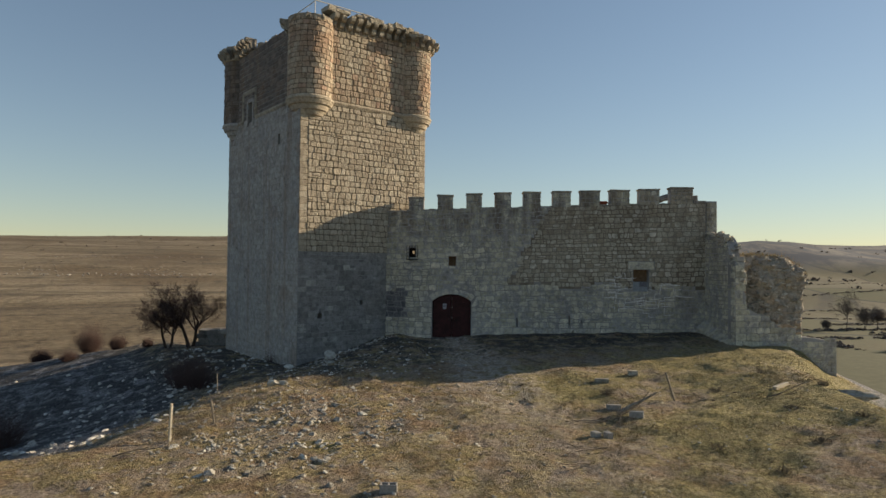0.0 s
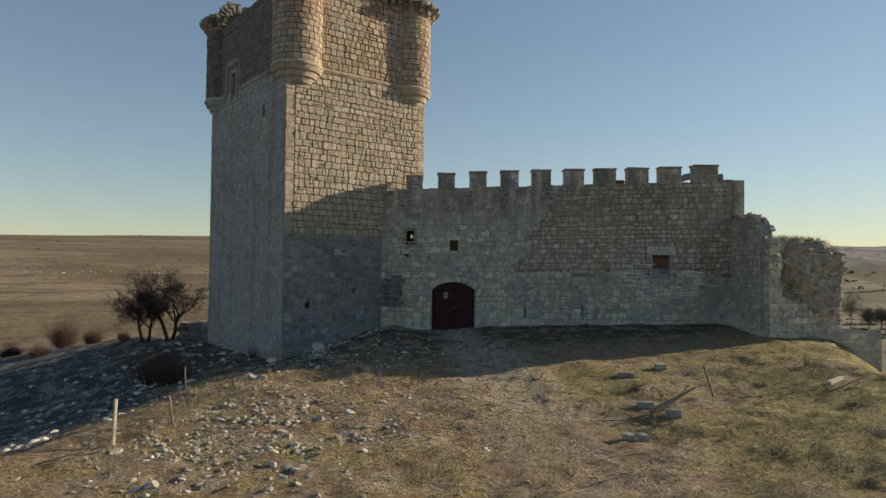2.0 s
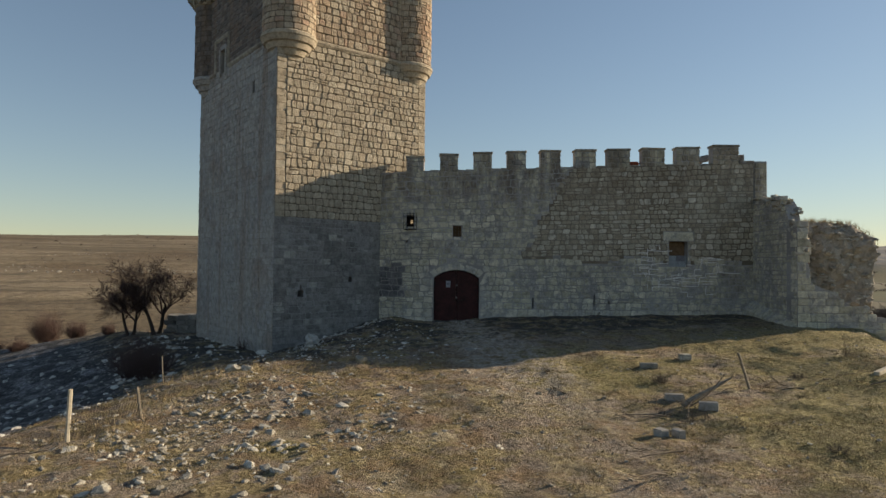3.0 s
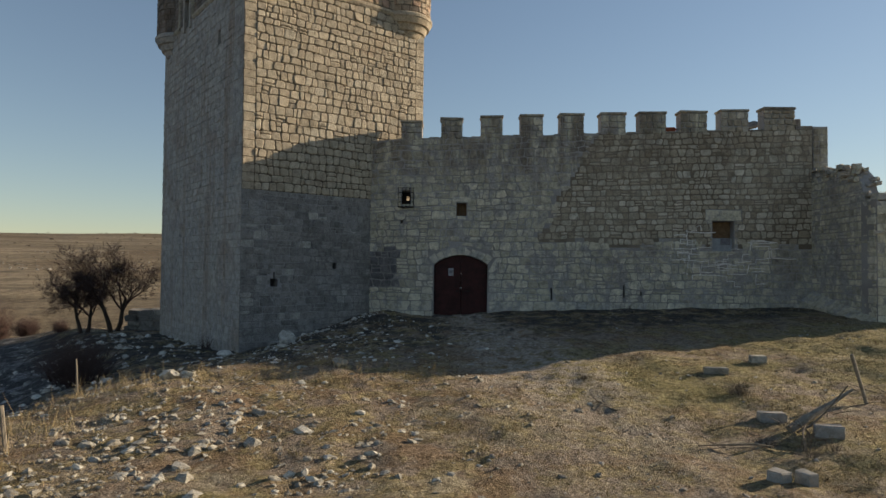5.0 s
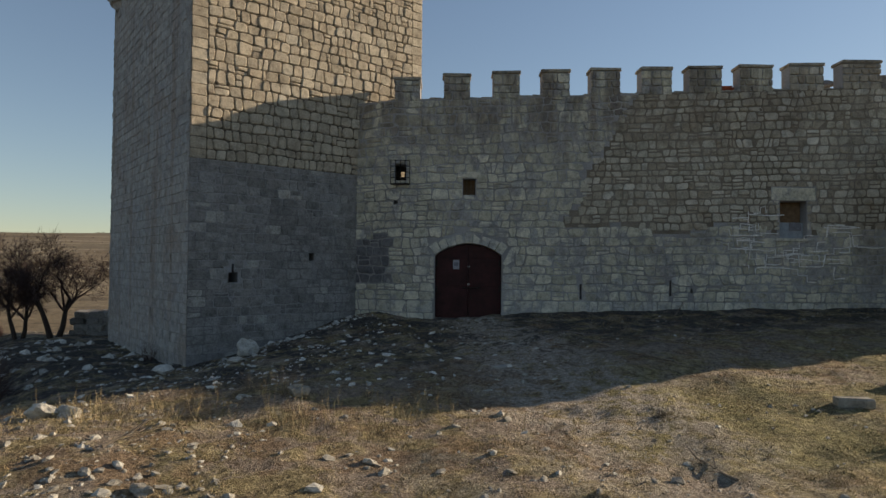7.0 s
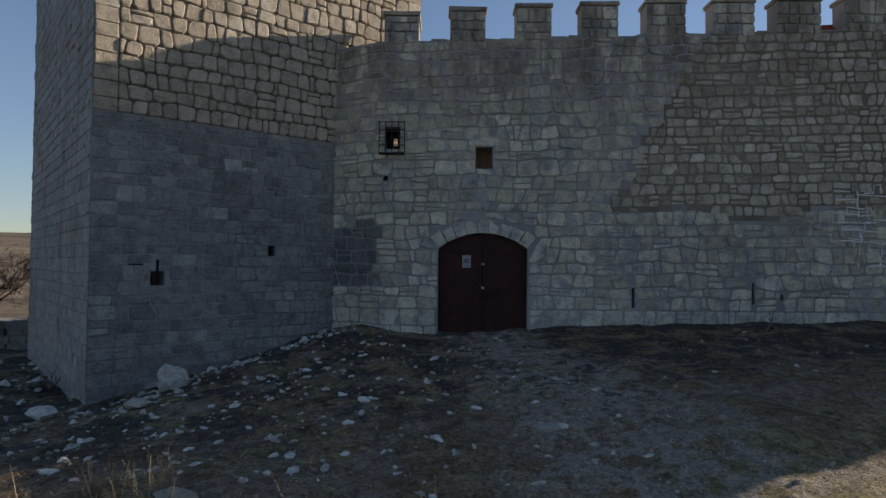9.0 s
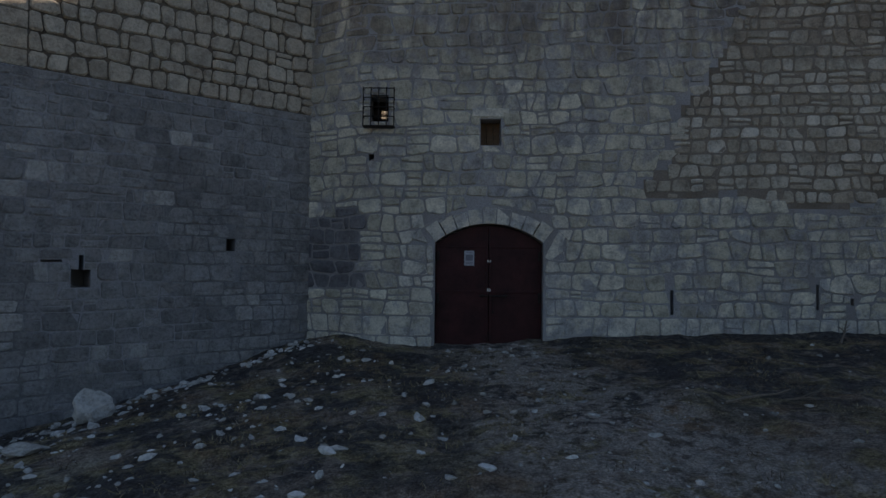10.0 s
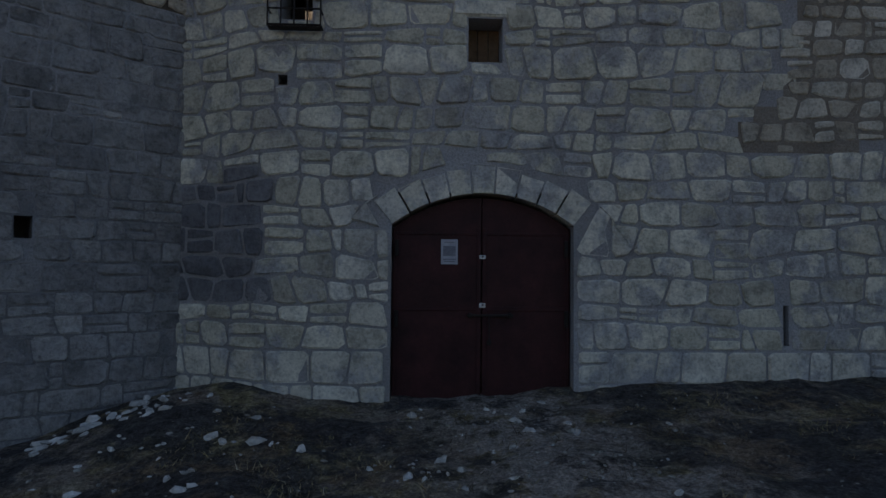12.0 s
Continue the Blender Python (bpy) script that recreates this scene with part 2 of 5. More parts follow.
    col = n.mix(1.0, col, n.ramp(tuft, [(0.36, 0.68), (0.5, 1.0), (0.66, 1.25)]), "MULTIPLY")
    col = n.mix(1.0, col, n.ramp(grit, [(0.28, 0.35), (0.5, 1.0), (0.72, 1.7)]), "MULTIPLY")
    n.bump(n.math("ADD", n.math("MULTIPLY", fine, 2.0), n.math("ADD", grit, n.math("MULTIPLY", tuft, 1.5))), 1.0, 0.07)
    return n.done(col)


def field_mat():
    n = Nodes("plain_fields", 0.97)
    z = n.axis(2)
    wob = n.noise(0.012, 4, 0.5)
    streak = n.noise(1.0, 5, 0.6, stretch=(0.004, 0.02, 0.35))
    fine = n.noise(0.7, 8, 0.78)
    col = n.ramp(streak, [(0.32, (0.13, 0.1, 0.062)), (0.5, (0.215, 0.168, 0.105)), (0.64, (0.3, 0.24, 0.155))])
    col = n.mix(n.band(wob, 0.52, 0.62), col, (0.165, 0.12, 0.07))
    edge = n.math("ABSOLUTE", n.math("SUBTRACT", n.noise(1.0, 3, 0.5, stretch=(0.0025, 0.012, 0.55)), 0.5))
    col = n.mix(n.math("MULTIPLY", n.math("SUBTRACT", 1.0, n.band(edge, 0.004, 0.028)), 0.6), col, (0.085, 0.065, 0.042))
    scrub = n.math("MULTIPLY", n.band(n.noise(0.1, 8, 0.78, stretch=(1.6, 0.5, 1)), 0.52, 0.62), 0.6)
    col = n.mix(scrub, col, (0.105, 0.083, 0.055))
    col = n.mix(1.0, col, n.ramp(fine, [(0.34, 0.55), (0.66, 1.4)]), "MULTIPLY")
    n.bump(fine, 0.7, 0.6)
    return n.done(col)


def valley_mat():
    n = Nodes("valley_fields", 0.97)
    patch = n.add("ShaderNodeTexVoronoi", feature="F1")
    mp = n.add("ShaderNodeVectorMath", operation="MULTIPLY")
    n.put(mp.inputs[0], n.pos)
    mp.inputs[1].default_value = (0.011, 0.006, 0.0)
    n.put(patch.inputs["Vector"], mp.outputs[0])
    patch.inputs["Scale"].default_value = 1.0
    sep = n.add("ShaderNodeSeparateColor")
    n.put(sep.inputs[0], patch.outputs["Color"])
    col = n.ramp(sep.outputs[0], [(0.0, (0.14, 0.122, 0.078)), (0.35, (0.11, 0.114, 0.055)), (0.7, (0.18, 0.158, 0.1)), (1.0, (0.09, 0.1, 0.048))])
    f = n.noise(0.012, 7, 0.72, stretch=(1, 0.6, 1))
    bound = n.add("ShaderNodeTexVoronoi", feature="DISTANCE_TO_EDGE")
    n.put(bound.inputs["Vector"], mp.outputs[0])
    bound.inputs["Scale"].default_value = 1.0
    col = n.mix(n.math("MULTIPLY", n.math("SUBTRACT", 1.0, n.band(bound.outputs["Distance"], 0.008, 0.035)), 0.8), col, (0.05, 0.052, 0.045))
    col = n.mix(n.math("MULTIPLY", n.band(f, 0.5, 0.66), 0.6), col, (0.15, 0.125, 0.07))
    # higher hills: distance haze and blue slope shade painted into the colour
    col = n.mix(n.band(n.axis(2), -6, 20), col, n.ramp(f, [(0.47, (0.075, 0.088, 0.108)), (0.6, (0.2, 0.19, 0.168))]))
    col = n.mix(1.0, col, n.ramp(n.noise(0.5, 5, 0.7), [(0.3, 0.75), (0.7, 1.15)]), "MULTIPLY")
    return n.done(col)


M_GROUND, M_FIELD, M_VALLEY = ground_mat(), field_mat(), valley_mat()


def grass_mat(name, tones):
    n = Nodes(name, 0.9)
    return n.done(n.ramp(n.piece(), tones))


M_GRASS = grass_mat("dry_grass", [(0.0, (0.24, 0.175, 0.09)), (0.5, (0.4, 0.305, 0.17)), (0.8, (0.27, 0.235, 0.1)), (1.0, (0.58, 0.48, 0.32))])

M_DEAD = grass_mat("dead_plant", [(0.0, (0.06, 0.045, 0.028)), (0.6, (0.13, 0.098, 0.06)), (1.0, (0.22, 0.17, 0.1))])


# ---- mesh helpers ----
def finish(bm, name, mats, parent=None, label="", smooth=False):
    me = bpy.data.meshes.new(name)
    bm.to_mesh(me)
    bm.free()
    for m in mats if isinstance(mats, (list, tuple)) else [mats]:
        me.materials.append(m)
    if smooth:
        me.polygons.foreach_set("use_smooth", [True] * len(me.polygons))
    ob = new(name, me)
    if parent:
        ob.parent = parent
    if label:
        tagged(ob, label)
    return ob


def part(name, bm, material, parent, label="", smooth=False):
    return finish(bm, name, material, parent, label, smooth)


def from_lists(name, verts, faces, mats, parent=None, label="", slots=None, smooth=False):
    me = bpy.data.meshes.new(name)
    me.from_pydata(verts, [], faces)
    for m in mats if isinstance(mats, (list, tuple)) else [mats]:
        me.materials.append(m)
    if slots is not None:
        me.polygons.foreach_set("material_index", slots)
    if smooth:
        me.polygons.foreach_set("use_smooth", [True] * len(me.polygons))
    me.update()
    ob = new(name, me)
    if parent:
        ob.parent = parent
    if label:
        tagged(ob, label)
    return ob


def empty(name, at, label, category, group="", kind=""):
    ob = new(name)
    ob.location = at
    ob.empty_display_size = 0.3
    bpy.context.view_layer.update()
    return tagged(ob, label, category, group, kind)


def into(child, parent):
    """Parents a mesh built in world coordinates, keeping its place."""
    child.parent = parent
    child.matrix_parent_inverse = Matrix.Translation(parent.location).inverted()
    return child


def box_bm(sx, sy, sz, m=None, bevel=0.0, seg=1, jag=0.0, rng=None):
    bm = bmesh.new()
    bmesh.ops.create_cube(bm, size=1.0, matrix=Matrix.Diagonal((sx, sy, sz, 1)))
    if bevel:
        bmesh.ops.bevel(bm, geom=bm.edges[:], offset=bevel, segments=seg, affect="EDGES", profile=0.6)
    if jag:
        for v in bm.verts:
            v.co += Vector([rng.uniform(-jag, jag) for _ in range(3)])
    if m is not None:
        bm.transform(m)
    return bm


def tube(verts, faces, pts, radii, sides=5):
    """Adds a tapered tube along pts to the lists."""
    base = len(verts)
    for i, p in enumerate(pts):
        d = (pts[min(i + 1, len(pts) - 1)] - pts[max(i - 1, 0)]).normalized()
        a = d.orthogonal().normalized()
        b = d.cross(a)
        for k in range(sides):
            t = 2 * math.pi * k / sides
            verts.append(p + (a * math.cos(t) + b * math.sin(t)) * radii[i])
    for i in range(len(pts) - 1):
        for k in range(sides):
            k2 = (k + 1) % sides
            faces.append((base + i * sides + k, base + i * sides + k2, base + (i + 1) * sides + k2, base + (i + 1) * sides + k))
    faces.append(tuple(base + k for k in range(sides))[::-1])
    faces.append(tuple(base + (len(pts) - 1) * sides + k for k in range(sides)))


def rock_bm(rng, sx, sy, sz, sub=2, rough=0.22):
    bm = bmesh.new()
    bmesh.ops.create_icosphere(bm, subdivisions=sub, radius=1.0)
    seed = Vector((rng.uniform(0, 90), rng.uniform(0, 90), rng.uniform(0, 90)))
    cuts = [(Vector((rng.uniform(-1, 1), rng.uniform(-1, 1), rng.uniform(-0.6, 1))).normalized(), rng.uniform(0.55, 0.85)) for _ in range(7)]
    for v in bm.verts:
        for nrm, d in cuts:
            k = v.co.dot(nrm) - d
            if k > 0:
                v.co -= nrm * k * 0.9
        v.co *= 1 + rough * noise.noise(v.co * 1.8 + seed)
        v.co = Vector((v.co.x * sx, v.co.y * sy, v.co.z * sz))
    return bm


# ---- ground ----
def smooth01(t):
    t = max(0.0, min(1.0, t))
    return t * t * (3 - 2 * t)


def lerp_steps(v, steps):
    """Smooth interpolation through (v, value) steps."""
    if v <= steps[0][0]:
        return steps[0][1]
    for (a, p), (b, q) in zip(steps, steps[1:]):
        if v <= b:
            return p + (q - p) * smooth01((v - a) / (b - a))
    return steps[-1][1]


def soft_max(a, b, k):
    h = max(0.0, min(1.0, 0.5 + 0.5 * (a - b) / k))
    return b + (a - b) * h + k * h * (1 - h)


def hill(x, y):
    X, Y = (max(-8.5, min(14.0, x)) - 2) / 10, (max(9.0, min(36.0, y)) - 24) / 10
    z = -0.742 + 0.791 * Y + 0.035 * Y * Y - 0.107 * Y**3 + 0.042 * X + 0.28 * X * Y + 0.152 * X * Y * Y - 0.029 * X * X - 0.445 * X * X * Y + 0.27 * X**3
    bump = lambda cx, cy, r, h: h * math.exp(-((x - cx) ** 2 + (y - cy) ** 2) / (r * r))
    z += bump(-6.3, 23.4, 2.2, 0.24) + bump(-3.0, 25.4, 1.1, 0.2) + bump(4.6, 28.8, 2.2, 0.16) + bump(-7.2, 31.3, 2.0, -0.22)
    z += bump(-3.4, 35.3, 1.5, 0.36) + bump(-1.9, 35.2, 1.3, 0.16) + bump(1.4, 25.3, 1.6, -0.12) + bump(12.5, 26.0, 1.8, 0.15)
    left = lerp_steps(y, [(8, -14.0), (15, -12.0), (18, -8.4), (26, -7.6), (31, -9.0), (37, -15.0), (45, -20)])
    d = left - x
    if d > 0:
        z -= lerp_steps(y, [(28, 0.26), (42, 0.165)]) * min(d, 45.0) * smooth01(d / 2.5)
    right = lerp_steps(y, [(5, 15.0), (16, 13.0), (24, 13.3), (29, 15.2), (32, 16.4), (38, 17.5)])
    d = x - right
    if d > 0:
        z -= 0.46 * d * smooth01(d / 3.0)
    if y < 9:
        z -= 0.12 * (9 - y) * smooth01((9 - y) / 8)
    if y > 40:
        z -= 0.10 * (y - 40) * smooth01((y - 40) / 10)
    return z


def far_land(x, y):
    r = math.hypot(x, y)
    az = math.degrees(math.atan2(x, y))
    left = lerp_steps(r, [(60, -11.0), (110, -9.5), (150, -6.0), (175, -4.0), (260, 0.5), (275, 3.5), (400, 11.0), (410, 13.0), (600, 25.0), (620, 27.0), (900, 35.5), (3000, 45.0)])
    right = lerp_steps(r, [(60, -24.0), (500, -27.0), (900, -4.0), (1250, 22.0), (1700, 60.0), (1900, 66.0), (4000, 90.0)])
    right += smooth01((r - 600) / 400) * (36 * noise.noise(Vector((x * 0.0024, y * 0.0024, 3.1))) + 16 * noise.noise(Vector((x * 0.006, y * 0.006, 5.1))))
    left += smooth01((r - 90) / 100) * 0.8 * noise.noise(Vector((x * 0.01, y * 0.01, 7.7)))
    left += smooth01((r - 300) / 500) * (az + 27) * 0.42 * (1 if -60 < az < 0 else 0)
    k = smooth01((az + 2) / 14) if az < 120 else 1 - smooth01((az - 120) / 40)
    return left + (right - left) * k


def height(x, y):
    r = math.hypot(x - 2, y - 26)
    z = soft_max(hill(x, y), far_land(x, y), 2.0) if r < 200 else far_land(x, y)
    if r < 60:
        f = 1 - smooth01((r - 35) / 25)
        p = Vector((x, y, 0))
        z += f * (0.09 * noise.noise(p * 0.55) + 0.06 * noise.noise(p * 1.6) + 0.045 * noise.noise(p * 3.7) + 0.022 * noise.noise(p * 8.3))
    return z


def axis_steps(lo, hi, step, far, grow=1.09):
    v = list(np.arange(lo, hi + step / 2, step))
    s, a, b = step, lo, hi
    while b < far:
        s *= grow
        a, b = a - s, b + s
        v = [a] + v + [b]
    return v


gx, gy = axis_steps(-13, 18, 0.16, 3600), axis_steps(8, 37, 0.16, 3600)
verts = [(x, y, height(x, y)) for y in gy for x in gx]
nx = len(gx)
faces, slots = [], []
for j in range(len(gy) - 1):
    for i in range(nx - 1):
        a = j * nx + i
        faces.append((a, a + 1, a + nx + 1, a + nx))
        cx, cy = gx[i], gy[j]
        on_hill = math.hypot(cx - 2, cy - 26) < 200 and hill(cx, cy) > far_land(cx, cy) - 0.3
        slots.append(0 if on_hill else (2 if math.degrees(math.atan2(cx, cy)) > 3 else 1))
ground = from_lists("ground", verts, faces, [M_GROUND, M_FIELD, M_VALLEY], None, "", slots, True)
tagged(ground, "dry grassy hilltop with bare soil, fields and hills beyond", "ground", "", "structure")
del verts, faces, slots


# ---- masonry ----
def outline(rng, a0, a1, b0l, b0r, b1l, b1r, cut):
    """An eight-cornered stone outline inside four corners."""
    c = [(a0, b0l), (a1, b0r), (a1, b1r), (a0, b1l)]
    pts = []
    for i in range(4):
        p, q, o = c[i], c[(i + 1) % 4], c[i - 1]
        f, g = rng.uniform(*cut), rng.uniform(*cut)
        pts.append((p[0] + (o[0] - p[0]) * f, p[1] + (o[1] - p[1]) * f))
        pts.append((p[0] + (q[0] - p[0]) * g, p[1] + (q[1] - p[1]) * g))
    return pts


def layout(rng, W, H, h, w, joint, wave=0.03, cut=(0.04, 0.2), split=0.12, a_start=0.0, b_start=0.0, tilt=0.0):
    """Stones of a coursed wall: outlines in the wall's plane."""
    out, b, i = [], b_start, 0
    nz = lambda a, k: wave * (noise.noise(Vector((a * 0.7, k * 3.7, rng_seed))) + 0.8 * noise.noise(Vector((a * 2.1, k * 5.1, rng_seed + 9))))
    rng_seed = rng.uniform(0, 50)
    while b < b_start + H - 0.05:
        hh = min(rng.uniform(*h), b_start + H - b)
        if b_start + H - b - hh < h[0] * 0.6:
            hh = b_start + H - b
        first, last = b <= b_start + 1e-6, b + hh >= b_start + H - 1e-6
        lo = (lambda a: b) if first else (lambda a: b + nz(a, i))
        hi = (lambda a: b + hh) if last else (lambda a: b + hh + nz(a, i + 1))
        a = a_start - rng.uniform(0, w[0]) * 0.6
        lean = 0.0
        while a < a_start + W - 0.04:
            ww = rng.uniform(*w) * (1.0 if rng.random() > 0.12 else 0.55)
            e = a + ww
            if a_start + W - e < w[0] * 0.5:
                e = a_start + W
            s, e2 = max(a, a_start), min(e, a_start + W)
            if e2 - s > 0.05:
                j = joint / 2
                js = [rng.uniform(-1, 1) * joint * 0.6 for _ in range(4)]
                s0, e0 = s + j, e2 - j
                if rng.random() < split and hh > 0.2:
                    m = b + hh * rng.uniform(0.4, 0.6)
                    out.append(outline(rng, s0, e0, lo(s0) + j, lo(e0) + j, m - j, m - j + js[0], cut))
                    out.append(outline(rng, s0, e0, m + j, m + j + js[0], hi(s0) - j, hi(e0) - j, cut))
                elif tilt:
                    l0, lean = lean, rng.uniform(-tilt, tilt) if e2 < a_start + W - 0.05 else 0.0
                    o = outline(rng, s0, e0, lo(s0) + j, lo(e0) + j, hi(s0) - j, hi(e0) - j, cut)
                    mid_b, half_b = b + hh / 2, hh / 2
                    out.append([(p[0] + ((l0 if s > a_start else 0) * (e0 - p[0]) + lean * (p[0] - s0)) / max(e0 - s0, 0.01) * (p[1] - mid_b) / half_b, p[1]) for p in o])
                else:
                    t0 = 0 if s <= a_start + 1e-6 else js[1]
                    o = outline(rng, s0, e0, lo(s0) + j, lo(e0) + j, hi(s0) - j, hi(e0) - j, cut)
                    out.append([(p[0] + (t0 if p[0] < (s0 + e0) / 2 else 0) * (1 if p[1] > b + hh / 2 else -1), p[1]) for p in o])
            a = e
        b += hh
        i += 1
    return out


def inside(a, b, r):
    return r[0] < a < r[1] and r[2] < b < r[3]


def trim(stones, holes, margin=0.015):
    """Cuts stones back from rectangular openings; drops those inside."""
    out = []
    for s in stones:
        lo, hi = min(p[0] for p in s), max(p[0] for p in s)
        bl, bh = min(p[1] for p in s), max(p[1] for p in s)
        keep = True
        for h in holes:
            h0, h1, h2, h3 = h[0] - margin, h[1] + margin, h[2] - margin, h[3] + margin
            if hi <= h0 or lo >= h1 or bh <= h2 or bl >= h3:
                continue
            gaps = [(h0 - lo, 0), (hi - h1, 1), (h2 - bl, 2), (bh - h3, 3)]
            g, side = max(gaps)
            if g < 0.06:
                keep = False
                break
            if side == 0:
                s = [(lo + (p[0] - lo) * g / (hi - lo), p[1]) for p in s]
            elif side == 1:
                s = [(hi - (hi - p[0]) * g / (hi - lo), p[1]) for p in s]
            elif side == 2:
                s = [(p[0], bl + (p[1] - bl) * g / (bh - bl)) for p in s]
            else:
                s = [(p[0], bh - (bh - p[1]) * g / (bh - bl)) for p in s]
            lo, hi = min(p[0] for p in s), max(p[0] for p in s)
            bl, bh = min(p[1] for p in s), max(p[1] for p in s)
        if keep and hi - lo > 0.04 and bh - bl > 0.04:
            out.append(s)
    return out


def stone_mesh(rng, s, place, proud, rim, back=0.03, origin=None):
    """Vertices and faces of one stone: sides, rounded rim, slightly tilted face."""
    n = len(s)
    ca, cb = sum(p[0] for p in s) / n, sum(p[1] for p in s) / n
    d = rng.uniform(*proud)
    ta, tb = rng.uniform(-0.06, 0.06), rng.uniform(-0.06, 0.06)
    half = max(0.03, min(max(p[0] for p in s) - ca, max(p[1] for p in s) - cb))
    k = max(0.5, 1 - rim / half)
    vs = [place(a, b, -back) for a, b in s]
    vs += [place(a, b, d * 0.45) for a, b in s]
    vs += [place(ca + (a - ca) * k, cb + (b - cb) * k, d + (a - ca) * ta + (b - cb) * tb) for a, b in s]
    fs = []
    for r in (0, n):
        for i in range(n):
            j = (i + 1) % n
            fs.append((r + i, r + j, r + n + j, r + n + i))
    fs.append(tuple(range(2 * n, 3 * n)))
    if origin is not None:
        vs = [v - origin for v in vs]
    return vs, fs


def lay(rng, stones, place, proud, rim, pick_mat, parent, name="stone", near=None, limit=300, rest_label="courses of rubble masonry", back=0.03):
    """Lays stones on a wall: the near ones as parts, the rest joined by material."""
    order = sorted(stones, key=near) if near else stones
    singles, rest = (order[:limit], order[limit:]) if near else ([], order)
    groups = {}
    for s in rest:
        ca, cb = sum(p[0] for p in s) / len(s), sum(p[1] for p in s) / len(s)
        vs, fs = groups.setdefault(pick_mat(ca, cb), ([], []))
        v, f = stone_mesh(rng, s, place, proud, rim, back)
        o = len(vs)
        vs += v
        fs += [tuple(i + o for i in q) for q in f]
    for m, (vs, fs) in groups.items():
        ob = from_lists("stonework", vs, fs, m, None)
        into(ob, parent)
        tagged(ob, rest_label, "", "", "stuff")
    for s in singles:
        ca, cb = sum(p[0] for p in s) / len(s), sum(p[1] for p in s) / len(s)
        o = place(ca, cb, 0)
        v, f = stone_mesh(rng, s, place, proud, rim, back, o)
        ob = from_lists(name, v, f, pick_mat(ca, cb))
        ob.parent = parent
        ob.matrix_parent_inverse = Matrix.Translation(parent.location).inverted()
        ob.location = o


def panel(name, place, W0, W1, B0, B1, holes, thick, mat, parent, cuts=()):
    """A wall slab with rectangular openings. holes: (a0, a1, b0, b1, depth); depth past thick goes through."""
    av = sorted({W0, W1, *cuts, *[h[0] for h in holes], *[h[1] for h in holes]})
    bv = sorted({B0, B1, *[h[2] for h in holes], *[h[3] for h in holes]})
    vs, fs = [], []

    def quad(p):
        o = len(vs)
        vs.extend(p)
        fs.append((o, o + 1, o + 2, o + 3))

    for a0, a1 in zip(av, av[1:]):
        for b0, b1 in zip(bv, bv[1:]):
            hit = [h for h in holes if inside((a0 + a1) / 2, (b0 + b1) / 2, h)]
            if not hit:
                quad([place(a0, b0, 0), place(a1, b0, 0), place(a1, b1, 0), place(a0, b1, 0)])
            if not hit or hit[0][4] < thick:
                quad([place(a1, b0, -thick), place(a0, b0, -thick), place(a0, b1, -thick), place(a1, b1, -thick)])
    for h in holes:
        a0, a1, b0, b1, d = h
        d = min(d, thick)
        quad([place(a0, b0, 0), place(a0, b0, -d), place(a1, b0, -d), place(a1, b0, 0)])
        quad([place(a0, b1, 0), place(a1, b1, 0), place(a1, b1, -d), place(a0, b1, -d)])
        quad([place(a0, b0, 0), place(a0, b1, 0), place(a0, b1, -d), place(a0, b0, -d)])
        quad([place(a1, b0, 0), place(a1, b0, -d), place(a1, b1, -d), place(a1, b1, 0)])
        if d < thick:
            quad([place(a0, b0, -d), place(a1, b0, -d), place(a1, b1, -d), place(a0, b1, -d)])
    quad([place(W0, B0, 0), place(W0, B1, 0), place(W0, B1, -thick), place(W0, B0, -thick)])
    quad([place(W1, B0, 0), place(W1, B0, -thick), place(W1, B1, -thick), place(W1, B1, 0)])
    quad([place(W0, B1, 0), place(W1, B1, 0), place(W1, B1, -thick), place(W0, B1, -thick)])
    quad([place(W0, B0, 0), place(W0, B0, -thick), place(W1, B0, -thick), place(W1, B0, 0)])
    return into(from_lists(name, vs, fs, mat), parent)


# ---- curtain wall ----
WY, X0, X1, THICK = 35.12, -3.3, 14.66, 1.0
DOOR_X0, DOOR_X1, SPRING, APEX = -0.57, 1.59, 1.97, 2.35
AX = (DOOR_X0 + DOOR_X1) / 2
ARC_R = (((DOOR_X1 - DOOR_X0) / 2) ** 2 + (APEX - SPRING) ** 2) / (2 * (APEX - SPRING))
ARC_Z = APEX - ARC_R
RING = 0.36


def wall_place(a, b, d):
    """The face of the curtain; its west end bends back to meet the keep."""
    return Vector((a, WY - d + 0.52 * smooth01((-1.9 - a) / 1.4), b))


def top_z(x):
    return 7.0 + 0.035 * (x + 2)


curtain = empty("wall_south", (6, WY, 0), "pale limestone rubble curtain wall with battlements", "wall", "", "structure")
WIN1 = (-1.9, -1.53, 4.38, 4.92, 9.0)
HOLE2 = (0.32, 0.73, 3.92, 4.45, 0.45)
SLIT_A, SLIT_B, SLIT_C = (4.12, 4.19, 0.56, 1.05, 0.6), (7.03, 7.09, 0.68, 1.19, 0.6), (7.72, 7.79, 0.78, 0.92, 0.3)
DRAIN = (-1.92, -1.81, 3.6, 3.72, 0.5)
WIN2 = (10.62, 11.5, 2.6, 3.8, 0.55)
DOORWAY = (DOOR_X0, DOOR_X1, -0.6, APEX, 0.55)
holes = [WIN1, HOLE2, SLIT_A, SLIT_B, SLIT_C, DRAIN, WIN2, DOORWAY]
panel("wall_core", wall_place, X0, X1, -0.6, 7.0, holes, THICK, M_MORTAR, curtain, (-3.1, -2.9, -2.7, -2.5, -2.3, -2.1))
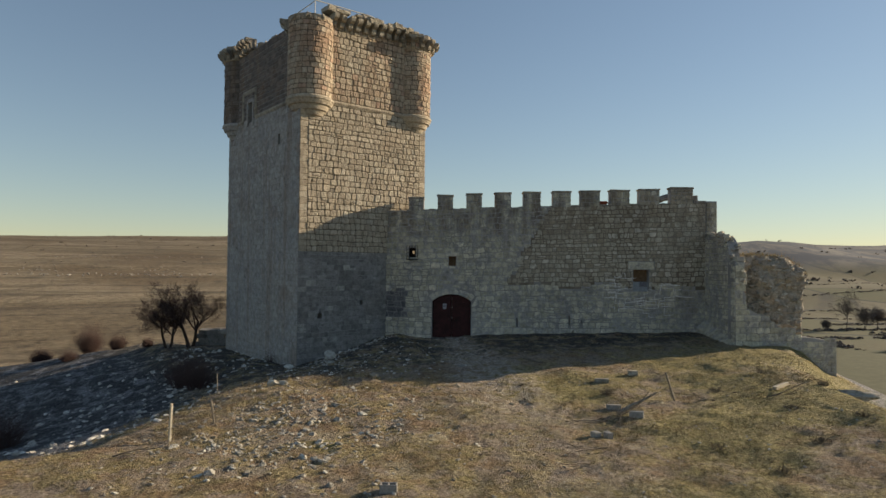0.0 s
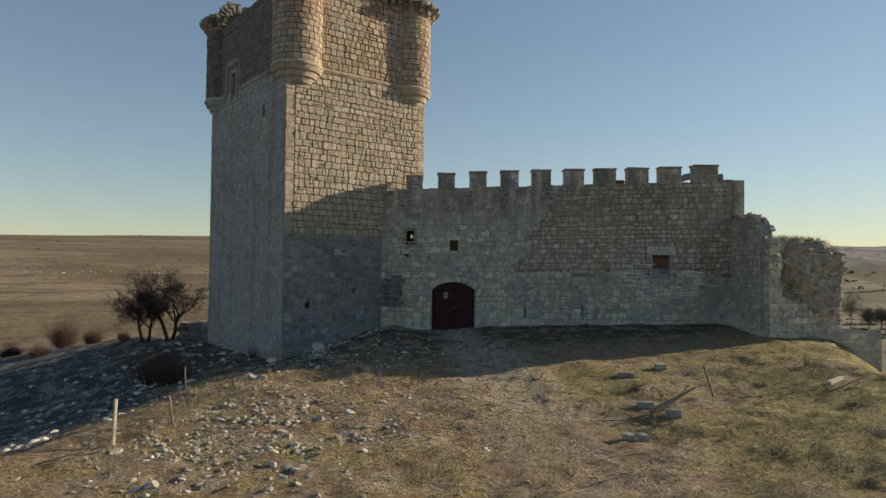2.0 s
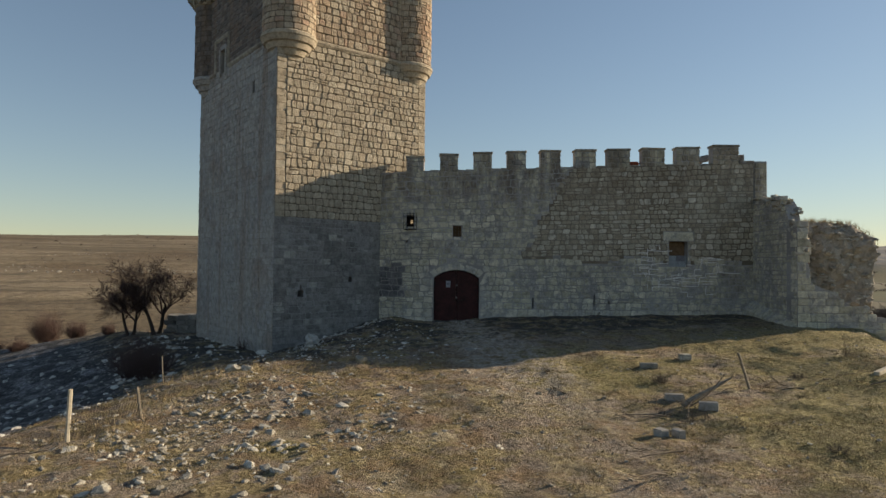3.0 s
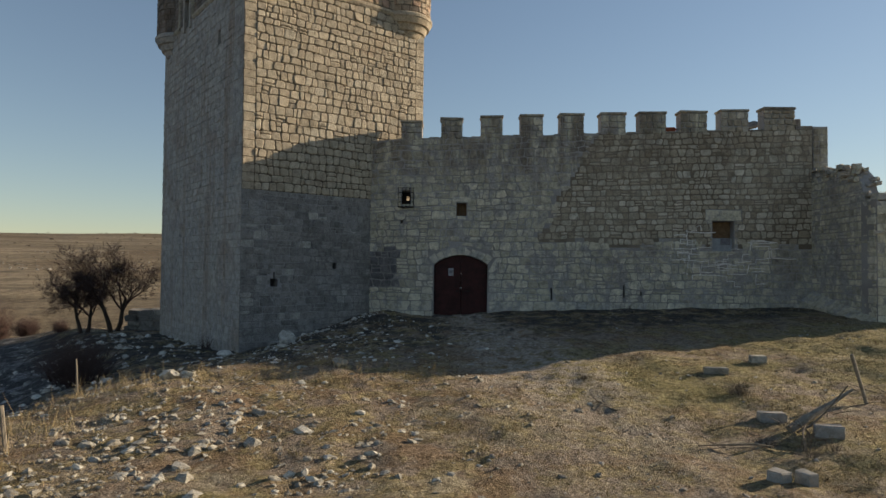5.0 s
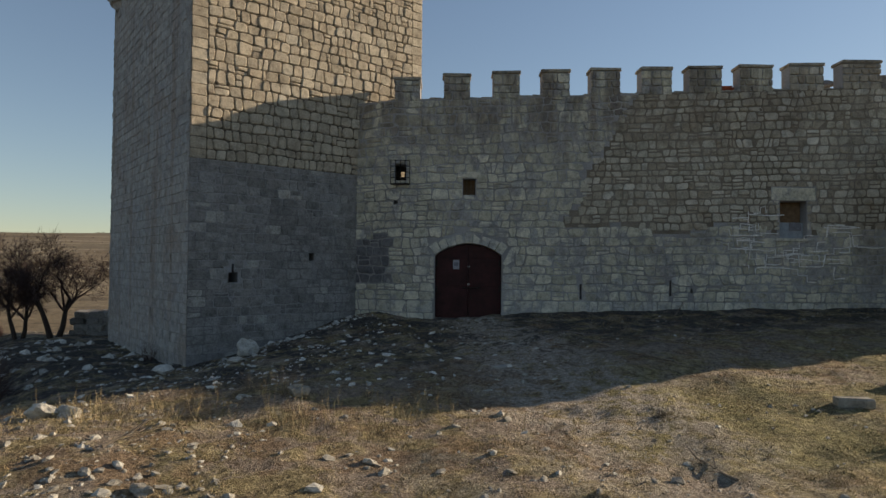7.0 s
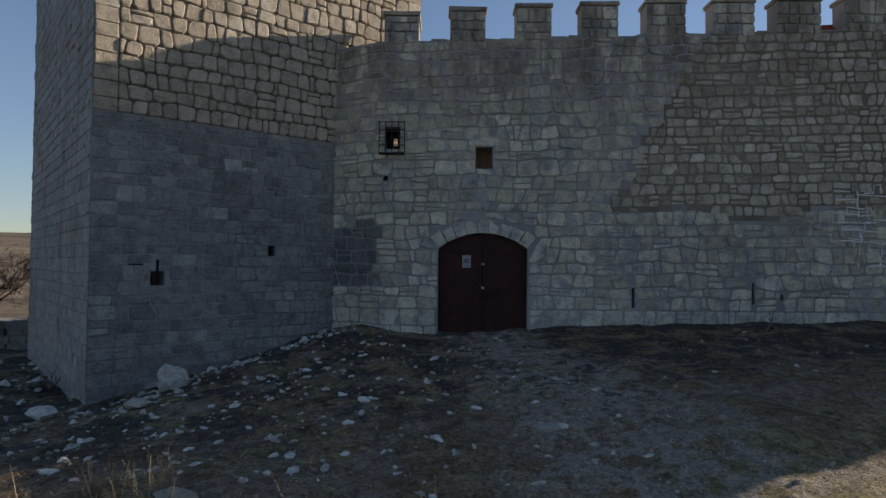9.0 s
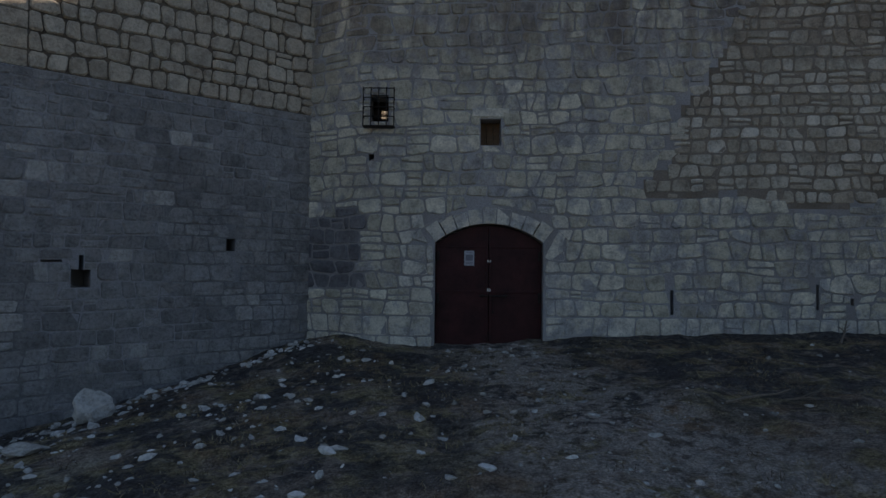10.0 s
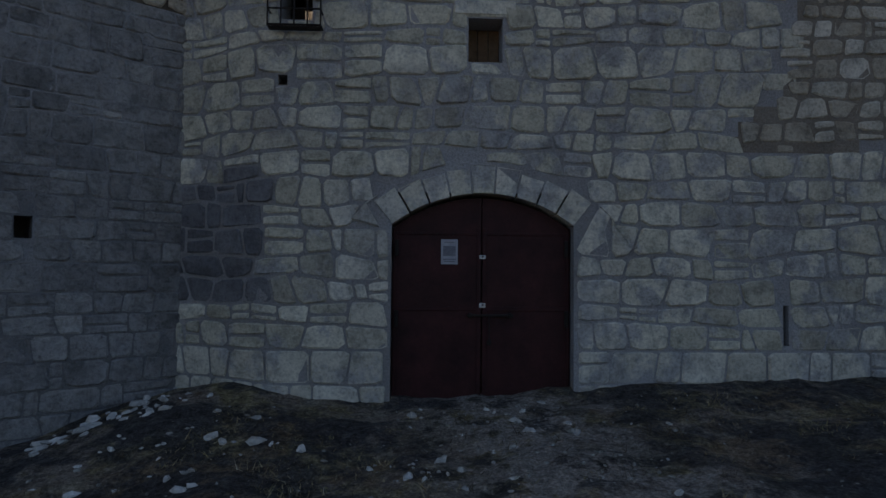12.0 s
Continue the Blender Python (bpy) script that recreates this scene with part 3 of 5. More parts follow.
# the top of the wall rises a little to the east
vs, fs = [], []
heads = (X0, -2.9, -2.5, -2.1, -1.7, X1)
for x in heads:
    vs += [wall_place(x, 7.0, 0), wall_place(x, top_z(x), 0), wall_place(x, top_z(x), -THICK), wall_place(x, 7.0, -THICK)]
for o in range(0, 4 * (len(heads) - 1), 4):
    fs += [(o, o + 4, o + 5, o + 1), (o + 1, o + 5, o + 6, o + 2), (o + 2, o + 6, o + 7, o + 3)]
fs += [(0, 1, 2, 3), (o + 4, o + 7, o + 6, o + 5)]
into(from_lists("wall_head", vs, fs, M_MORTAR), curtain)


def brown_zone(a, b):
    """The repaired upper eastern part with brown open joints."""
    edge = 3.7 + (b - 2.9) * 0.55 + 0.6 * noise.noise(Vector((a, b * 0.8, 5)))
    return a > edge and b > 2.9 + 0.3 * noise.noise(Vector((a * 0.5, 1, 2))) - max(0, a - 9) * 0.02


def curtain_mat(a, b):
    if a < -2.05 + 0.35 * noise.noise(Vector((b * 2, 0, 1))) and 1.1 < b < 2.6:
        return M_PATCH
    if b < 0.55 or (DOOR_X0 - 0.7 < a < DOOR_X1 + 0.6 and b < 2.4):
        return M_ASHLAR
    return M_CURTAIN_BROWN if brown_zone(a, b) else M_CURTAIN


rng = random.Random(11)
SURROUND = (10.36, 11.8, 3.82, 4.26, 0)
openings = [WIN1, HOLE2, SLIT_A, SLIT_B, SLIT_C, DRAIN, WIN2, SURROUND, (DOOR_X0 - 0.02, DOOR_X1 + 0.02, -0.6, SPRING, 0)]
low = layout(rng, X1 - X0, 1.0, (0.24, 0.36), (0.26, 0.56), 0.028, 0.04, (0.04, 0.16), 0.1, X0, -0.5, 0.035)
main = layout(rng, X1 - X0, 6.5, (0.22, 0.38), (0.22, 0.56), 0.034, 0.09, (0.05, 0.22), 0.16, X0, 0.5, 0.06)
east = layout(rng, X1 - 3.2, 4.3, (0.18, 0.29), (0.18, 0.48), 0.042, 0.065, (0.06, 0.26), 0.16, 3.2, 2.7, 0.045)


def stretch(stones):
    """Lets the courses rise with the wall head."""
    return [[(a, 0.5 + (b - 0.5) * (top_z(a) - 0.53) / 6.5) if b > 0.5 else (a, b) for a, b in s] for s in stones]


def mean(s):
    return sum(p[0] for p in s) / len(s), sum(p[1] for p in s) / len(s)


main, east = stretch(main), stretch(east)
east = [s for s in east if brown_zone(*mean(s))]
boxes = [(min(p[0] for p in s), max(p[0] for p in s), min(p[1] for p in s), max(p[1] for p in s)) for s in east]
main = [s for s in main if not brown_zone(*mean(s)) and not any(inside(*mean(s), q) for q in boxes)]


def clear_arch(stones):
    out = []
    lim = ARC_R + RING + 0.02
    for s in stones:
        c = (sum(p[0] for p in s) / len(s), sum(p[1] for p in s) / len(s))
        if c[1] > SPRING - 0.2 and abs(c[0] - AX) < 1.25 and math.hypot(c[0] - AX, c[1] - ARC_Z) < lim and c[1] > ARC_Z + 0.62 * abs(c[0] - AX) * 1.15:
            continue
        t = []
        for a, b in s:
            r = math.hypot(a - AX, b - ARC_Z)
            if r < lim and b > SPRING - 0.02 and abs(a - AX) < 1.5:
                a, b = AX + (a - AX) * lim / r, ARC_Z + (b - ARC_Z) * lim / r
            t.append((a, b))
        out.append(t)
    return out


stones = clear_arch(trim(low + main + east, openings))
stones = [s for s in stones if max(p[0] for p in s) - min(p[0] for p in s) > 0.05]
CURTAIN_STONES = stones

# brown pointing of the repaired eastern part, a thin coat on the core
vs, fs = [], []
N = 60
for i in range(N):
    for j in range(24):
        da, db = (X1 - 3.41) / N, (top_z(3.4 + (X1 - 3.4) * i / N) - 2.7) / 24
        a, b = 3.4 + da * i, 2.7 + db * j
        if brown_zone(a + da / 2, b + db / 2) and not any(h[0] - da < a < h[1] and h[2] - db < b < h[3] for h in (SURROUND, WIN2, HOLE2)):
            o = len(vs)
            vs += [wall_place(a, b, 0.004), wall_place(a + da, b, 0.004), wall_place(a + da, b + db, 0.004), wall_place(a, b + db, 0.004)]
            fs.append((o, o + 1, o + 2, o + 3))
into(from_lists("brown_pointing", vs, fs, M_MORTAR_BROWN, None, "brown lime pointing"), curtain)

# voussoirs of the door arch
half = math.asin((DOOR_X1 - DOOR_X0) / 2 / ARC_R)
nv = 9
for i in range(nv):
    t0, t1 = -half + 2 * half * i / nv, -half + 2 * half * (i + 1) / nv
    t0, t1 = t0 + 0.006, t1 - 0.006
    r1 = ARC_R + RING + rng.uniform(-0.1, 0.0)
    pts = [(AX + r * math.sin(t), ARC_Z + r * math.cos(t)) for r, t in [(ARC_R, t0), (ARC_R, (t0 + t1) / 2), (ARC_R, t1), (r1, t1), (r1, t0)]]
    o = wall_place(AX + ARC_R * math.sin((t0 + t1) / 2), ARC_Z + ARC_R * math.cos((t0 + t1) / 2), 0)
    v, f = stone_mesh(rng, pts[::-1], wall_place, (0.005, 0.011), 0.008, 0.5, o)
    ob = from_lists("voussoir", v, [q[::-1] for q in f], M_ASHLAR)
    into(ob, curtain)
    ob.location = o

# battlements: merlons with sloped caps
MERLONS = [(-1.95, -1.09, 0.79), (-0.34, 0.55, 0.88), (1.28, 2.17, 0.94), (2.88, 3.8, 0.96), (4.47, 5.45, 0.98), (6.12, 7.14, 0.98), (7.68, 8.77, 0.99), (9.34, 10.43, 1.0), (10.97, 12.1, 1.02), (12.71, 13.98, 1.08)]
for k, (a0, a1, h) in enumerate(MERLONS):
    mer = empty("merlon", ((a0 + a1) / 2, WY + 0.28, top_z((a0 + a1) / 2)), "square stone battlement block with a mortar cap", "battlement", "battlements")
    zb = top_z((a0 + a1) / 2) - 0.06
    h2 = h - 0.07 * 1 - (top_z((a0 + a1) / 2) - 7.0 - 0.02) * 0.25
    # the first merlon gets unseen extra depth to cast shadow onto the keep
    deep = 1.05 if k == 0 else 0.52
    core = box_bm(a1 - a0 - 0.03, deep, h2, pose((a0 + a1) / 2, WY + 0.025 + deep / 2, zb + h2 / 2), 0.02)
    into(part("core", core, M_MORTAR, None), mer)
    cap = box_bm(a1 - a0 + 0.05, deep + 0.1, 0.1, pose((a0 + a1) / 2, WY + 0.02 + deep / 2, zb + h2 + 0.04), 0.03, 2, 0.012, rng)
    into(part("cap", cap, M_CORBEL, None, "lichened mortar cap"), mer)
    ss = layout(rng, a1 - a0, h2 - 0.03, (0.2, 0.3), (0.22, 0.45), 0.035, 0.01, (0.04, 0.2), 0.0, a0, zb)
    for s in ss:
        o = wall_place(sum(p[0] for p in s) / len(s), sum(p[1] for p in s) / len(s), 0)
        v, f = stone_mesh(rng, s, wall_place, (0.012, 0.03), 0.02, 0.03, o)
        ob = from_lists("stone", v, f, M_CURTAIN_BROWN if k > 7 else M_CURTAIN)
        into(ob, mer)
        ob.location = o
# uneven coping along the crenels
for k, x in enumerate(np.arange(X0 + 0.2, 13.9, 0.42)):
    cop = box_bm(0.42, 0.9 + rng.uniform(-0.08, 0.05), 0.09, pose(x, wall_place(x, 0, 0).y + 0.5, top_z(x) + rng.uniform(-0.015, 0.03), 0, rng.uniform(-2, 2), 0), 0.025, 1, 0.015, rng)
    into(part("coping_stone", cop, M_CORBEL, None), curtain)
# end pier of the battlements
pier = empty("wall_pier", (14.98, WY + 0.3, 5.3), "square stone pier ending the battlements", "wall pier", "", "structure")
into(part("core", box_bm(0.6, 0.9, 3.0, pose(15.0, WY + 0.45, 6.17), 0.02), M_MORTAR, None), pier)
lay(rng, layout(rng, 0.6, 2.6, (0.2, 0.32), (0.26, 0.4), 0.03, 0.01, (0.04, 0.15), 0.0, 14.7, 5.0), wall_place, (0.01, 0.025), 0.02, lambda a, b: M_CURTAIN, pier, near=lambda s: -s[0][1])
into(part("step", box_bm(0.72, 0.8, 0.65, pose(14.35, WY + 0.42, 7.38), 0.03, 1, 0.02, rng), M_CURTAIN, None), pier)
into(part("block", box_bm(0.3, 0.6, 0.3, pose(14.12, WY + 0.4, 7.85), 0.03, 1, 0.02, rng), M_CURTAIN, None), pier)

# red tiles and a ridge showing behind the battlements
tiles = empty("tile_stack", (9.05, WY + 0.5, top_z(9)), "stack of red roof tiles on the wall head", "roof tiles")
for i in range(4):
    into(part("tile", box_bm(0.46, 0.3, 0.06, pose(9.05 + rng.uniform(-0.05, 0.05), WY + 0.45, top_z(9) + 0.06 + i * 0.055, rng.uniform(-8, 8), rng.uniform(-4, 4), rng.uniform(-9, 9)), 0.015), M_TILE, None), tiles)
roof = empty("roof_ridge", (12.3, WY + 1.3, 7.4), "weathered tile ridge behind the battlements", "roof")
for i in range(5):
    into(part("ridge_tile", box_bm(0.36, 0.7, 0.1, pose(11.75 + i * 0.3, WY + 1.2, 7.62 + 0.1 * i, 24, -14, 0), 0.03, 2, 0.01, rng), M_CORBEL, None), roof)
into(part("ridge_base", box_bm(1.7, 0.7, 0.9, pose(12.3, WY + 1.36, 7.12), 0.03), M_MORTAR, None), roof)

# ---- door ----
door = empty("door_1", (AX, WY + 0.3, 0), "closed rusty brown double door with arched head", "door", "", "structure")
DY = WY + 0.16


def leaf(x0, x1):
    """One half of the arched door, with its top cut to the arch."""
    bm = bmesh.new()
    n = 14
    front, rear = [], []
    for y, row in ((DY, front), (DY + 0.06, rear)):
        row.append(bm.verts.new((x0, y, -0.25)))
        row.append(bm.verts.new((x1, y, -0.25)))
        for i in range(n + 1):
            x = x1 + (x0 - x1) * i / n
            row.append(bm.verts.new((x, y, ARC_Z + math.sqrt(max(0, (ARC_R - 0.01) ** 2 - (x - AX) ** 2)) - (0.03 if i not in (0, n) else 0.03))))
    bm.faces.new(front)
    bm.faces.new(rear[::-1])
    m = len(front)
    for i in range(m):
        j = (i + 1) % m
        bm.faces.new((front[j], front[i], rear[i], rear[j]))
    bmesh.ops.recalc_face_normals(bm, faces=bm.faces)
    return bm


for x0, x1, side in ((DOOR_X0 + 0.01, AX - 0.006, 1), (AX + 0.006, DOOR_X1 - 0.01, -1)):
    lf = into(part("door_leaf", leaf(x0, x1), M_DOOR, None, "rust-brown sheet metal leaf"), door)
    cx, w = (x0 + x1) / 2, x1 - x0
    for z, hh in ((0.98, 0.05), (1.88, 0.035)):
        into(part("rail", box_bm(w - 0.02, 0.014, hh, pose(cx, DY - 0.007, z), 0.004), M_DOOR, None), lf)
    for sx in (x0 + 0.03, x1 - 0.03):
        into(part("stile", box_bm(0.05, 0.012, 1.95, pose(sx, DY - 0.006, 0.97), 0.004), M_DOOR, None), lf)
    for z in (0.86, 1.7):
        hx = x0 + 0.05 if side == 1 else x1 - 0.05
        into(part("hinge", box_bm(0.05, 0.04, 0.2, pose(hx, DY - 0.03, z), 0.012, 2), M_IRON, None, "black iron hinge"), lf)
    vs, fs = [], []
    for i in range(11):
        x = x0 + w * (i + 0.5) / 11
        for z in (1.88,):
            o = len(vs)
            for t in range(6):
                vs.append((x + 0.008 * math.cos(t * math.pi / 3), DY - 0.016, z + 0.008 * math.sin(t * math.pi / 3)))
            for t in range(6):
                vs.append((x + 0.011 * math.cos(t * math.pi / 3), DY - 0.006, z + 0.011 * math.sin(t * math.pi / 3)))
            fs.append(tuple(range(o, o + 6)))
            fs += [(o + t, o + (t + 1) % 6, o + 6 + (t + 1) % 6, o + 6 + t) for t in range(6)]
    into(from_lists("rivets", vs, fs, M_IRON), lf)
into(part("bolt", box_bm(0.56, 0.03, 0.03, pose(AX + 0.1, DY - 0.03, 0.9), 0.01, 2), M_IRON, None, "black sliding bolt"), door)
for x in (AX - 0.14, AX + 0.34):
    into(part("bolt_bracket", box_bm(0.05, 0.035, 0.06, pose(x, DY - 0.025, 0.9), 0.008), M_IRON, None), door)
into(part("chain", box_bm(0.012, 0.012, 0.28, pose(AX + 0.09, DY - 0.045, 0.75), 0.003), M_IRON, None), door)
into(part("padlock", box_bm(0.05, 0.025, 0.06, pose(AX + 0.09, DY - 0.04, 0.58), 0.01, 2), M_IRON, None), door)
for z, h in ((1.02, 0.055), (1.6, 0.05)):
    pl = into(part("lock_plate", box_bm(0.075, 0.012, h, pose(AX + 0.01, DY - 0.012, z), 0.004), M_STEEL, None, "small steel lock plate"), door)
    into(part("keyhole", box_bm(0.022, 0.008, 0.022, pose(AX + 0.012, DY - 0.02, z + 0.006), 0.004), M_IRON, None), pl)
notice = empty("notice", (0.12, DY - 0.005, 1.66), "white printed notice taped to the brown door", "notice")
into(part("sheet", box_bm(0.2, 0.004, 0.3, pose(0.12, DY - 0.004, 1.66)), M_PAPER, None), notice)
into(part("picture", box_bm(0.15, 0.003, 0.12, pose(0.12, DY - 0.0075, 1.67)), M_INK, None, "grey printed picture"), notice)
for z, w in ((1.775, 0.12), (1.57, 0.15), (1.545, 0.13)):
    into(part("text_bar", box_bm(w, 0.003, 0.012, pose(0.12, DY - 0.0075, z)), M_INK, None), notice)

# ---- windows in the curtain ----
grille_window = empty("window_1", (-1.72, WY, 4.64), "small window opening behind a projecting iron grille", "window", "", "structure")
GX0, GX1, GZ0, GZ1, GP = -2.02, -1.41, 4.24, 5.03, 0.16


def bar(a, b, r=0.011):
    vs, fs = [], []
    tube(vs, fs, [Vector(a), Vector(b)], [r, r], 6)
    return vs, fs


for i in range(5):
    x = GX0 + (GX1 - GX0) * i / 4
    into(from_lists("upright_bar", *bar((x, WY - GP, GZ0), (x, WY - GP, GZ1)), M_IRON), grille_window)
for i in range(5):
    z = GZ0 + 0.02 + (GZ1 - GZ0 - 0.04) * i / 4
    into(from_lists("cross_bar", *bar((GX0, WY - GP, z), (GX1, WY - GP, z)), M_IRON), grille_window)
    for x in (GX0, GX1):
        into(from_lists("tie_bar", *bar((x, WY - GP, z), (x, WY + 0.06, z)), M_IRON), grille_window)
for i in range(1, 4):
    x = GX0 + (GX1 - GX0) * i / 4
    for z in (GZ0 + 0.02, GZ1 - 0.02):
        into(from_lists("tie_bar", *bar((x, WY - GP, z), (x, WY + 0.06, z)), M_IRON), grille_window)
into(part("base_plate", box_bm(GX1 - GX0, 0.1, 0.03, pose((GX0 + GX1) / 2, WY - 0.1, GZ0), 0.008), M_IRON, None), grille_window)

# dark boards added to block the sunlit view, leaving one small bright gap
for x, z, sx, sz in ((-1.815, 4.65, 0.17, 0.56), (-1.565, 4.65, 0.09, 0.56), (-1.7, 4.47, 0.4, 0.2), (-1.7, 4.84, 0.4, 0.18)):
    into(part("inner_frame", box_bm(sx, 0.06, sz, pose(x, WY + 0.62, z), 0.006), M_BARK, None, "dark board added to narrow the bright gap"), grille_window)
hatch = empty("window_2", (0.52, WY + 0.4, 4.18), "small square opening closed by brown boards", "window", "", "structure")
for i in range(3):
    into(part("board", box_bm(0.13, 0.03, 0.52, pose(0.39 + i * 0.137, WY + 0.38, 4.185, rng.uniform(-2, 2)), 0.006), M_BOARD, None), hatch)
into(part("lintel", box_bm(0.75, 0.3, 0.2, pose(0.52, WY + 0.12, 4.57), 0.02, 1, 0.01, rng), M_ASHLAR, None), hatch)

win = empty("window_3", (11.06, WY, 3.2), "dressed stone window with a brown shutter and pale board", "window", "", "structure")
into(part("lintel", box_bm(1.42, 0.3, 0.42, pose(11.07, WY + 0.125, 4.03), 0.02, 1, 0.008, rng), M_CURTAIN, None), win)
into(part("sill", box_bm(1.2, 0.34, 0.1, pose(11.06, WY + 0.1, 2.54), 0.018, 1, 0.008, rng), M_ASHLAR, None), win)
into(part("shutter", box_bm(0.88, 0.04, 0.66, pose(11.06, WY + 0.4, 3.46), 0.008), M_BOARD, None, "brown wooden shutter"), win)
into(part("panel", box_bm(0.88, 0.05, 0.52, pose(11.06, WY + 0.25, 2.86), 0.008), M_GLASS, None, "pale blue-grey board"), win)
into(part("pane", box_bm(0.4, 0.02, 0.26, pose(11.24, WY + 0.215, 2.98), 0.005), M_INK, None, "dark grey pane"), win)

# pale repair mortar drawn along the joints below the window
for i in range(46):
    x, z = (rng.uniform(9.3, 12.6), rng.uniform(1.5, 2.4)) if i % 2 else (rng.choice((rng.uniform(8.9, 9.9), rng.uniform(11.7, 13.2))), rng.uniform(2.1, 3.4))
    pts = [Vector((x, WY - 0.038, z))]
    for _ in range(rng.randint(3, 6)):
        step = Vector((rng.uniform(0.12, 0.3), 0, rng.uniform(-0.03, 0.03))) if rng.random() < 0.65 else Vector((rng.uniform(-0.03, 0.05), 0, rng.choice((-0.2, 0.2))))
        pts.append(pts[-1] + step)
    vs, fs = [], []
    tube(vs, fs, pts, [0.012 + 0.01 * rng.random() for _ in pts], 5)
    into(from_lists("mortar_line", vs, fs, M_REPAIR, None, "pale repair mortar"), curtain)

# ---- east return wall and ruin ----
ret = empty("wall_east", (14.45, 33, 0), "ragged limestone return wall with sloping buttress foot", "wall", "", "structure")
RTHICK = 0.5
RA, RB = Vector((14.62, WY, 0)), Vector((14.4, 31.05, 0))
RU = (RB - RA).normalized()
RN = Vector((RU.y, -RU.x, 0))
RN = RN if RN.x < 0 else -RN
RL = (RB - RA).length


def ret_place(a, b, d):
    return RA + RU * a + Vector((0, 0, b)) + RN * d


def ret_top(a):
    return 5.85 - 0.13 * a - 1.55 * smooth01((a - 2.9) / 1.1) + 0.2 * noise.noise(Vector((a * 2.5, 0, 8)))


def ragged_core(place, a0, a1, top, thick, bottom, mat, parent, n=14):
    vs, fs = [], []
    for i in range(n + 1):
        a = a0 + (a1 - a0) * i / n
        t = top(a) - 0.05
        vs += [place(a, bottom, 0), place(a, t, 0), place(a, t + 0.1 * noise.noise(Vector((a * 3, 2, 1))), -thick), place(a, bottom, -thick)]
    for i in range(n):
        o = i * 4
        fs += [(o, o + 4, o + 5, o + 1), (o + 1, o + 5, o + 6, o + 2), (o + 2, o + 6, o + 7, o + 3)]
    fs += [(0, 1, 2, 3), (4 * n + 3, 4 * n + 2, 4 * n + 1, 4 * n)]
    return into(from_lists("wall_core", vs, fs, mat), parent)


ragged_core(ret_place, -0.2, RL, ret_top, RTHICK, -1.2, M_MORTAR, ret)
RETURN_STONES = [s for s in layout(rng, RL, 7.0, (0.2, 0.32), (0.22, 0.55), 0.035, 0.03, (0.05, 0.2), 0.1, 0.0, -0.6) if max(p[1] for p in s) < ret_top(sum(p[0] for p in s) / len(s)) + 0.06]
for z in np.arange(-0.6, 4.3, 0.27):
    q = box_bm(0.5 + rng.uniform(-0.1, 0.12), 0.42, 0.25, pose(14.66 + rng.uniform(-0.03, 0.03), 31.24, z + 0.13, 0, 0, rng.uniform(-2, 2)), 0.02, 1, 0.012, rng)
    into(part("quoin", q, M_ASHLAR, None), ret)
for i in range(90):
    a = rng.uniform(0.1, RL)
    bm = box_bm(rng.uniform(0.16, 0.4), rng.uniform(0.16, 0.34), rng.uniform(0.09, 0.18), Matrix.Translation(ret_place(a, ret_top(a) + rng.uniform(-0.35, 0.12) * (1 + (a > 2.8)), -rng.uniform(0.0, RTHICK))) @ pose(0, 0, 0, rng.uniform(-9, 9), rng.uniform(-9, 9), rng.uniform(0, 180)), 0.03, 1, 0.025, rng)
    into(part("loose_stone", bm, M_CURTAIN if i % 3 else M_RUBBLE, None), ret)
# sloped foot of the return wall
bm = bmesh.new()
prof = [ret_place(0.0, 1.0, 0.02), ret_place(RL, 0.25, 0.02)]
pv = [bm.verts.new(p) for p in (ret_place(0, -0.5, 0.55), ret_place(RL, -0.5, 0.3), ret_place(RL, 0.05, 0.3), ret_place(0, 0.65, 0.5), ret_place(0, 1.05, 0.0), ret_place(RL, 0.3, 0.0), ret_place(0, -0.5, 0.0), ret_place(RL, -0.5, 0.0))]
for q in ((0, 1, 2, 3), (3, 2, 5, 4), (1, 7, 5, 2), (0, 3, 4, 6)):
    bm.faces.new([pv[i] for i in q])
bmesh.ops.recalc_face_normals(bm, faces=bm.faces)
into(part("buttress", bm, M_CURTAIN, None, "sloping stone foot"), ret)
# front wall of the wing
wing = empty("wall_wing", (17, 31, 0), "low broken limestone wall of the ruined wing", "wall", "", "structure")
WGY = 31.0


def wing_place(a, b, d):
    return Vector((a, WGY + 0.02 * (a - 14.4) - d, b))


def wing_top(a):
    return lerp_steps(a, [(14.4, 4.35), (14.75, 3.9), (14.95, 2.0), (15.6, 1.75), (16.8, 1.05), (17.8, 0.62), (19.4, 0.45)])


ragged_core(wing_place, 14.4, 19.42, wing_top, 0.8, -3.2, M_MORTAR, wing, 40)
WING_STONES = [s for s in layout(rng, 5.0, 7.6, (0.26, 0.36), (0.3, 0.7), 0.022, 0.015, (0.03, 0.12), 0.05, 14.4, -3.0) if max(p[1] for p in s) < wing_top(sum(p[0] for p in s) / len(s)) + 0.1]
for z in (3.45, 2.85):
    into(part("brick", box_bm(0.24, 0.3, 0.22, pose(14.78, WGY + 0.16, z), 0.01), M_BRICK, None), wing)
# rubble core of the ruin
ruin = empty("ruined_core", (17.4, 33, 0), "crumbling rubble core of a ruined tower wall", "ruin", "", "structure")


def ruin_top(a):
    return lerp_steps(a, [(14.9, 4.35), (16.0, 4.65), (17.6, 4.6), (18.5, 4.2), (19.15, 3.6), (19.3, 3.2)])


